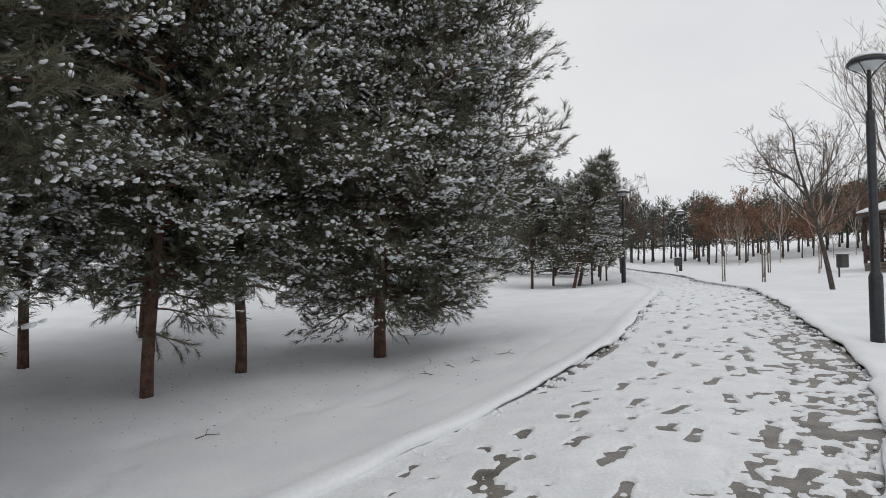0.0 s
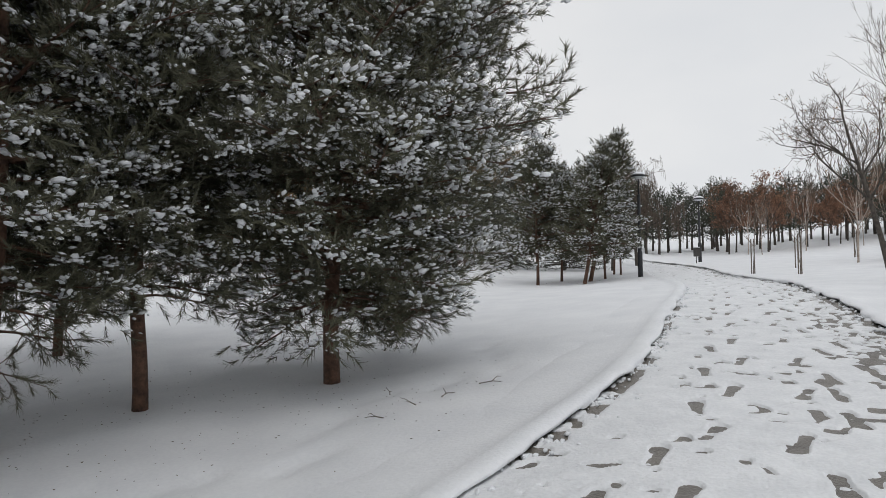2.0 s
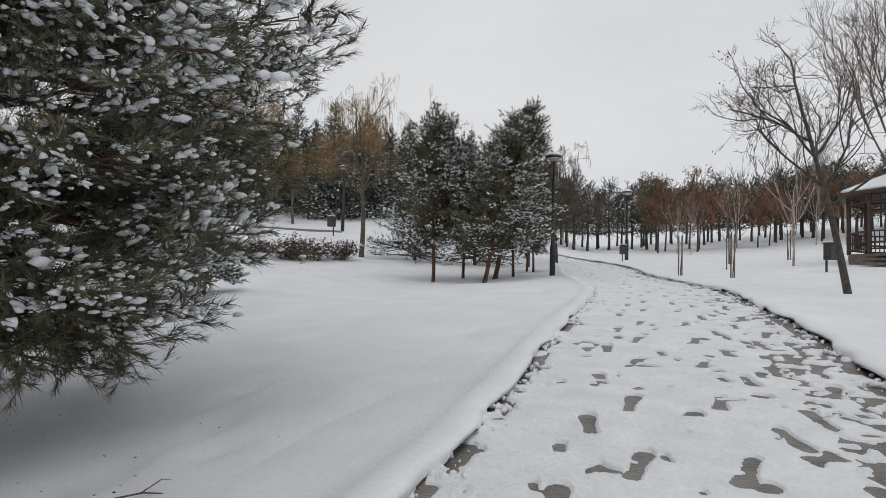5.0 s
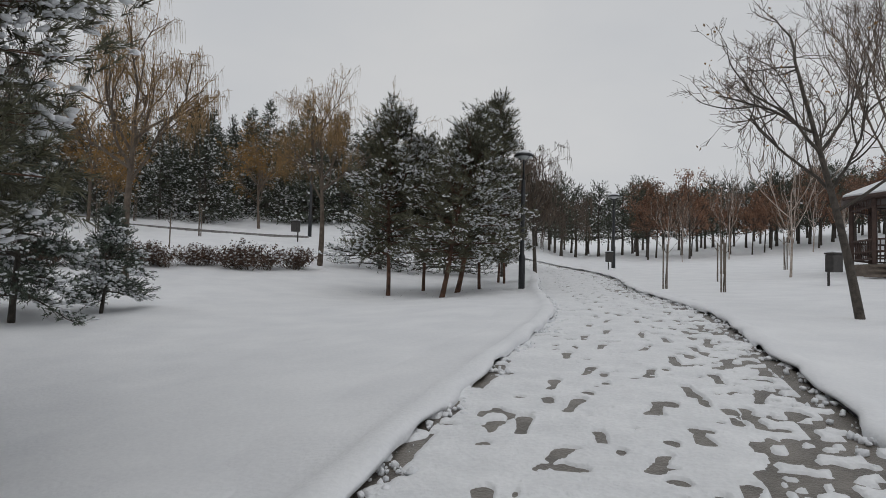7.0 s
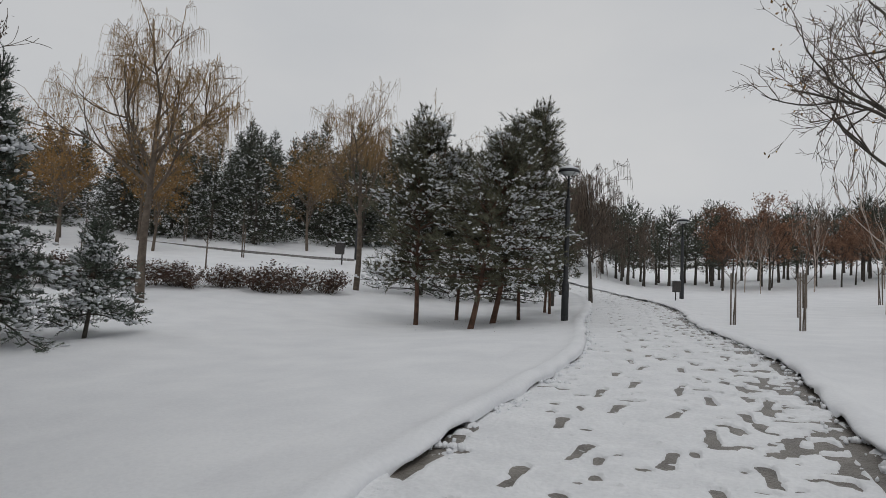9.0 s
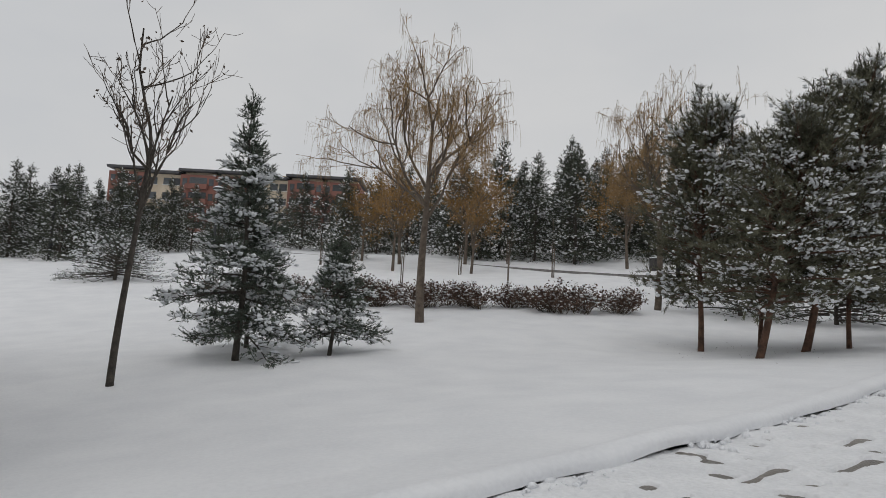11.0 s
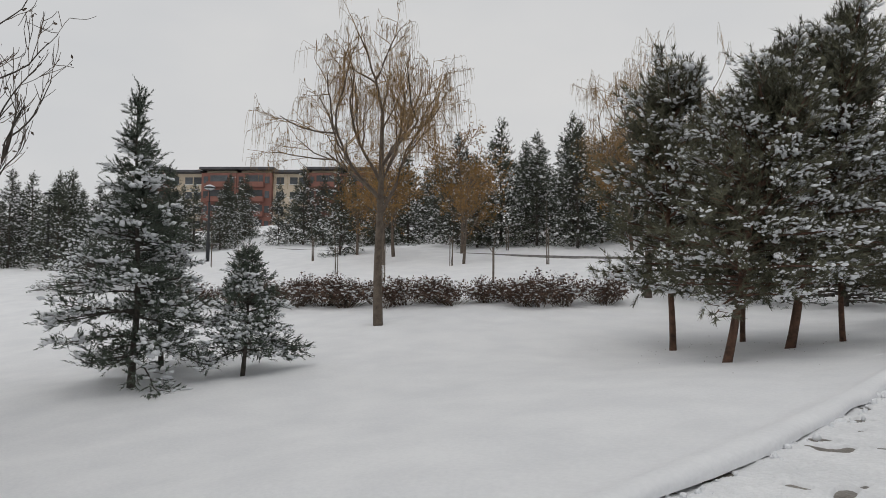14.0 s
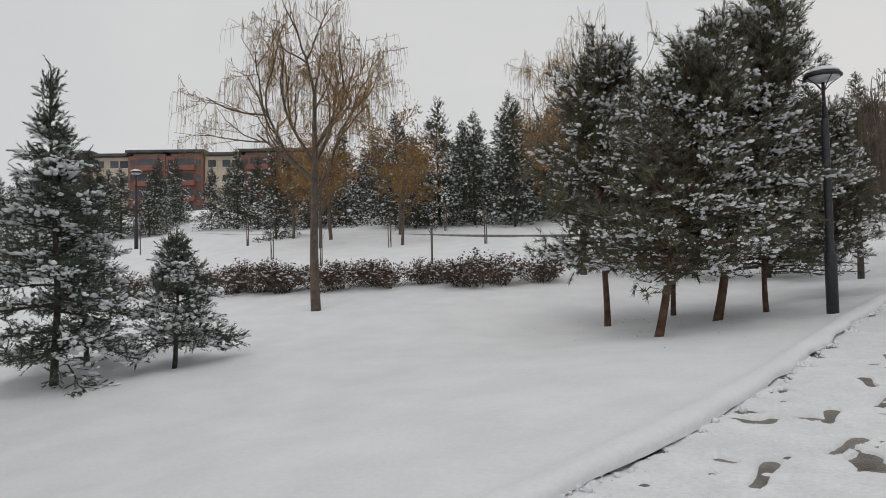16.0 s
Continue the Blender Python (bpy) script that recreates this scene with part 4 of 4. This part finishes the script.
# ---- conifers of the bank ----
SPRUCE_MATS = (DARK_BARK, DARK_BARK, SPRUCE)
far_kinds = [conifer("spruce_tree", 70 + k, 6.2 + 0.5 * k, 2.25 + 0.1 * k, 0.3, 0.09, SPRUCE_MATS, whorl=0.36, limbs=7, shoot=0.36, needle=0.2, count=7, width=0.022, twig_step=0.38, shoots_per_twig=3, fuzz=0.06, simple=True, lumps=1, lift=(-0.1, 0.5), droop=0.25, snow=1.5, shape=1.0, least=0.1, snow_size=1.0, label="dark spruce with snow-dusted boughs on the bank") for k in range(3)]
bank = random.Random(9)
spots = []
for k in range(900):
    t, d = bank.uniform(-38, 44), 14.5 + abs(bank.gauss(0, 9))
    x, y = -7.0 + 0.784 * t - 0.621 * d, 27.0 + 0.621 * t + 0.784 * d
    if all((x - a) ** 2 + (y - b) ** 2 > 2.6 for a, b in spots) and x < 2 and np.min(np.hypot(BANK_KERB[:, 0] - x, BANK_KERB[:, 1] - y)) > 1.8 and len(spots) < 170 and not (-34 < x < -21 and 26 < y < 37):
        spots.append((x, y))
for k, (x, y) in enumerate(spots):
    src = far_kinds[k % 3]
    if k < 3:
        put(src, x, y, k * 50, 0.95)
    else:
        again(src, x, y, bank.uniform(0, 360), bank.uniform(0.55, 0.98) * (0.84 if x < -22 else 1.0))
amber = branch_tree("amber_tree", 47, 4.6, 1.0, 0.07, 0.5, (GREY_BARK, WILLOW), levels=4, kids=(5, 4, 4), twig_steps=3, label="young tree with amber leaves and thin twigs", thin=0.007, leaves=0.9, leaf_mat=AMBER_LEAF, leaf_size=0.045, per_tip=3)
put(amber, -14.5, 33.5, 0)
for x, y, s in ((-16.5, 35.5, 1.2), (-14.5, 38.0, 1.25), (-11.5, 35.4, 0.9), (-19.5, 35.5, 1.0), (-8.0, 42.0, 1.1)):
    again(amber, x, y, x * 37, s)

# ---- wood beyond the path ----
rust = branch_tree("rust_leaved_tree", 81, 5.0, 1.5, 0.065, 0.5, (DARK_BARK, TWIG), levels=4, kids=(5, 4, 3), twig_steps=2, label="oak that keeps its rust-brown winter leaves", thin=0.008, leaves=1.0, leaf_mat=RUST_LEAF, leaf_size=0.058, per_tip=11)
birch = branch_tree("birch_tree", 82, 4.4, 0.9, 0.035, 0.28, (BIRCH_BARK, TWIG), levels=4, kids=(4, 3, 3), twig_steps=2, label="pale-stemmed bare birch on the snowy slope", thin=0.007, up_pull=0.8, limb_len=0.75)
far_pine = conifer("pine_tree", 83, 5.5, 1.7, 1.5, 0.12, (DARK_BARK, DARK_BARK, SPRUCE), whorl=0.4, limbs=7, shoot=0.4, needle=0.2, count=8, width=0.022, twig_step=0.42, shoots_per_twig=2, fuzz=0.12, simple=True, lumps=1, lift=(0.1, 1.0), droop=0.2, snow=0.15, shape=0.5, label="round-topped dark pine in the wood with little snow")
wood = random.Random(17)
put(birch, 14.2, 33.1, 0, 1.1)
put(rust, 13.5, 60.0, 0)
put(far_pine, 9.8, 66.9, 0)
taken = []
for k in range(900):
    x, y = wood.uniform(1, 62), wood.uniform(40, 84)
    edge = 56 + 2.5 * math.sin(x * 0.35) - 0.35 * max(0, x - 14)
    if y < edge - 2 or any((x - a) ** 2 + (y - b) ** 2 < 4.6 for a, b in taken) or (x < 11 and y < 60):
        continue
    taken.append((x, y))
    if y < edge + 2:
        again(birch, x, y, wood.uniform(0, 360), wood.uniform(0.7, 1.1))
    elif y < edge + 9 and x > 9 and wood.random() < 0.85:
        again(rust, x, y, wood.uniform(0, 360), wood.uniform(0.75, 1.1))
    else:
        again(far_pine, x, y, wood.uniform(0, 360), wood.uniform(0.8, 1.1))
for k in range(21):
    x, y = 28 + wood.uniform(0, 30), 34 + wood.uniform(0, 12)
    again((rust, birch, far_pine)[k % 3], x, y, wood.uniform(0, 360), wood.uniform(0.8, 1.1))


# ---- apartment building on the ridge ----
def apartment_building(x, y, z, turn, bays, floors, label):
    ob = empty("apartment_building", x, y, z, turn)
    tagged(ob, label, "building")
    w, storey, deep = 7.0, 2.9, 12.0
    top = floors * storey
    pane = bevelled("pane", (1.5, 0.05, 1.35), WINDOW_GLASS, 0.02)
    wide = bevelled("pane", (3.4, 0.05, 1.3), WINDOW_GLASS, 0.02)
    slab = bevelled("balcony", (4.2, 1.2, 1.0), RED_WALL, 0.04)
    sill = bevelled("sill", (1.8, 0.2, 0.12), WHITE_FRAME, 0.02)
    for k in range(bays):
        x0 = k * w
        red = k % 3 != 1
        ahead = -1.0 if red else 0.0
        body = bevelled("wall", (w - 0.05, deep + (1.0 if red else 0.0), top), RED_WALL if red else CREAM_WALL, 0.05, (x0 + w / 2, deep / 2 + ahead / 2, top / 2))
        child("wall", body, ob)
        roof = bevelled("roof", (w + (0.8 if red else -0.4), deep + 1.6, 0.5), ROOF_DARK, 0.1, (x0 + w / 2, deep / 2 - 0.6, top + (0.9 if red else 0.3)))
        child("roof", roof, ob)
        if red:
            child("attic", bevelled("attic", (w - 1.0, deep - 1, 0.75), CREAM_WALL, 0.05, (x0 + w / 2, deep / 2 - 0.2, top + 0.32)), ob)
        child("roof_snow", bevelled("roof_snow", (w - 0.4, deep, 0.16), SNOW, 0.05, (x0 + w / 2, deep / 2 - 0.2, top + (1.23 if red else 0.63))), ob, "snow on the flat roof")
        child("chimney", bevelled("chimney", (1.6, 1.2, 1.0), CREAM_WALL, 0.05, (x0 + w * 0.7, deep * 0.4, top + 1.2)), ob)
        for f in range(floors):
            zc = f * storey + 1.5
            if red:
                p = child("window", wide, ob)
                p.location = (x0 + w / 2, ahead - 0.03, zc + 0.25)
                b = child("balcony", slab, ob)
                b.location = (x0 + w / 2, ahead - 0.55, zc - 1.0)
                for dx in (-2.6, 2.6):
                    p = child("window", pane, ob)
                    p.location = (x0 + w / 2 + dx, ahead - 0.03, zc)
                    p.scale = (0.6, 1, 1)
            else:
                for dx in (-2.1, 0.6, 2.4):
                    p = child("window", pane, ob)
                    p.location = (x0 + w / 2 + dx, ahead - 0.03, zc)
                    s = child("sill", sill, ob)
                    s.location = (x0 + w / 2 + dx, ahead - 0.1, zc - 0.75)
    return ob


apartment_building(-133.0, 57.5, 9.3, 47, 7, 6, "long red and cream apartment block with balconies and dark roofs")


# ---- litter of the pines and fallen twigs on the snow ----
def fallen_twig(x, y, turn, size):
    ob = empty("fallen_twig", x, y, level(x, y) + 0.012, turn)
    tagged(ob, "thin forked brown twig lying on the snow", "twig", "twigs on the lawn")
    b = Bulk()
    b.tube([(0, 0, 0), (0.14 * size, 0.03 * size, 0.02), (0.30 * size, 0.02 * size, 0.01)], [0.006, 0.005, 0.003], 5)
    child("stick", b.mesh("stick", TWIG), ob)
    c = Bulk()
    c.tube([(0.13 * size, 0.03 * size, 0.02), (0.2 * size, 0.12 * size, 0.06), (0.24 * size, 0.15 * size, 0.05)], [0.004, 0.003, 0.002], 5)
    child("side_shoot", c.mesh("side_shoot", TWIG), ob)
    return ob


for x, y, a, s in ((4.3, 11.0, 20, 1.1), (4.0, 10.55, 70, 0.9), (3.8, 10.3, 140, 0.6), (1.9, 7.1, 60, 0.9), (3.6, 9.9, 200, 0.6), (3.3, 10.9, 100, 0.5)):
    fallen_twig(x, y, a, s)
litter_rng = np.random.default_rng(77)
lx = np.concatenate([litter_rng.normal(2.4, 1.4, 240), litter_rng.normal(0.4, 1.3, 240), litter_rng.normal(3.9, 1.1, 80)])
ly = np.concatenate([litter_rng.normal(10.8, 1.3, 240), litter_rng.normal(8.9, 1.5, 240), litter_rng.normal(26.8, 1.0, 80)])
keep = beside(lx, ly)[1] < -0.5
lx, ly = lx[keep], ly[keep]
lv, lf = blobs(litter_rng, np.stack([lx, ly, land(lx, ly) + 0.012], 1), litter_rng.uniform(0.003, 0.007, (len(lx), 1)) * np.array([[1.8, 0.6, 0.6]]), litter_rng.normal(0, 1, (len(lx), 3)) * np.array([[1, 1, 0.1]]), 0.3)
tagged(new("needle_litter", mesh_of("needle_litter", lv, lf, TWIG)), "brown needles and bark flakes strewn on the snow", "litter", kind="stuff")
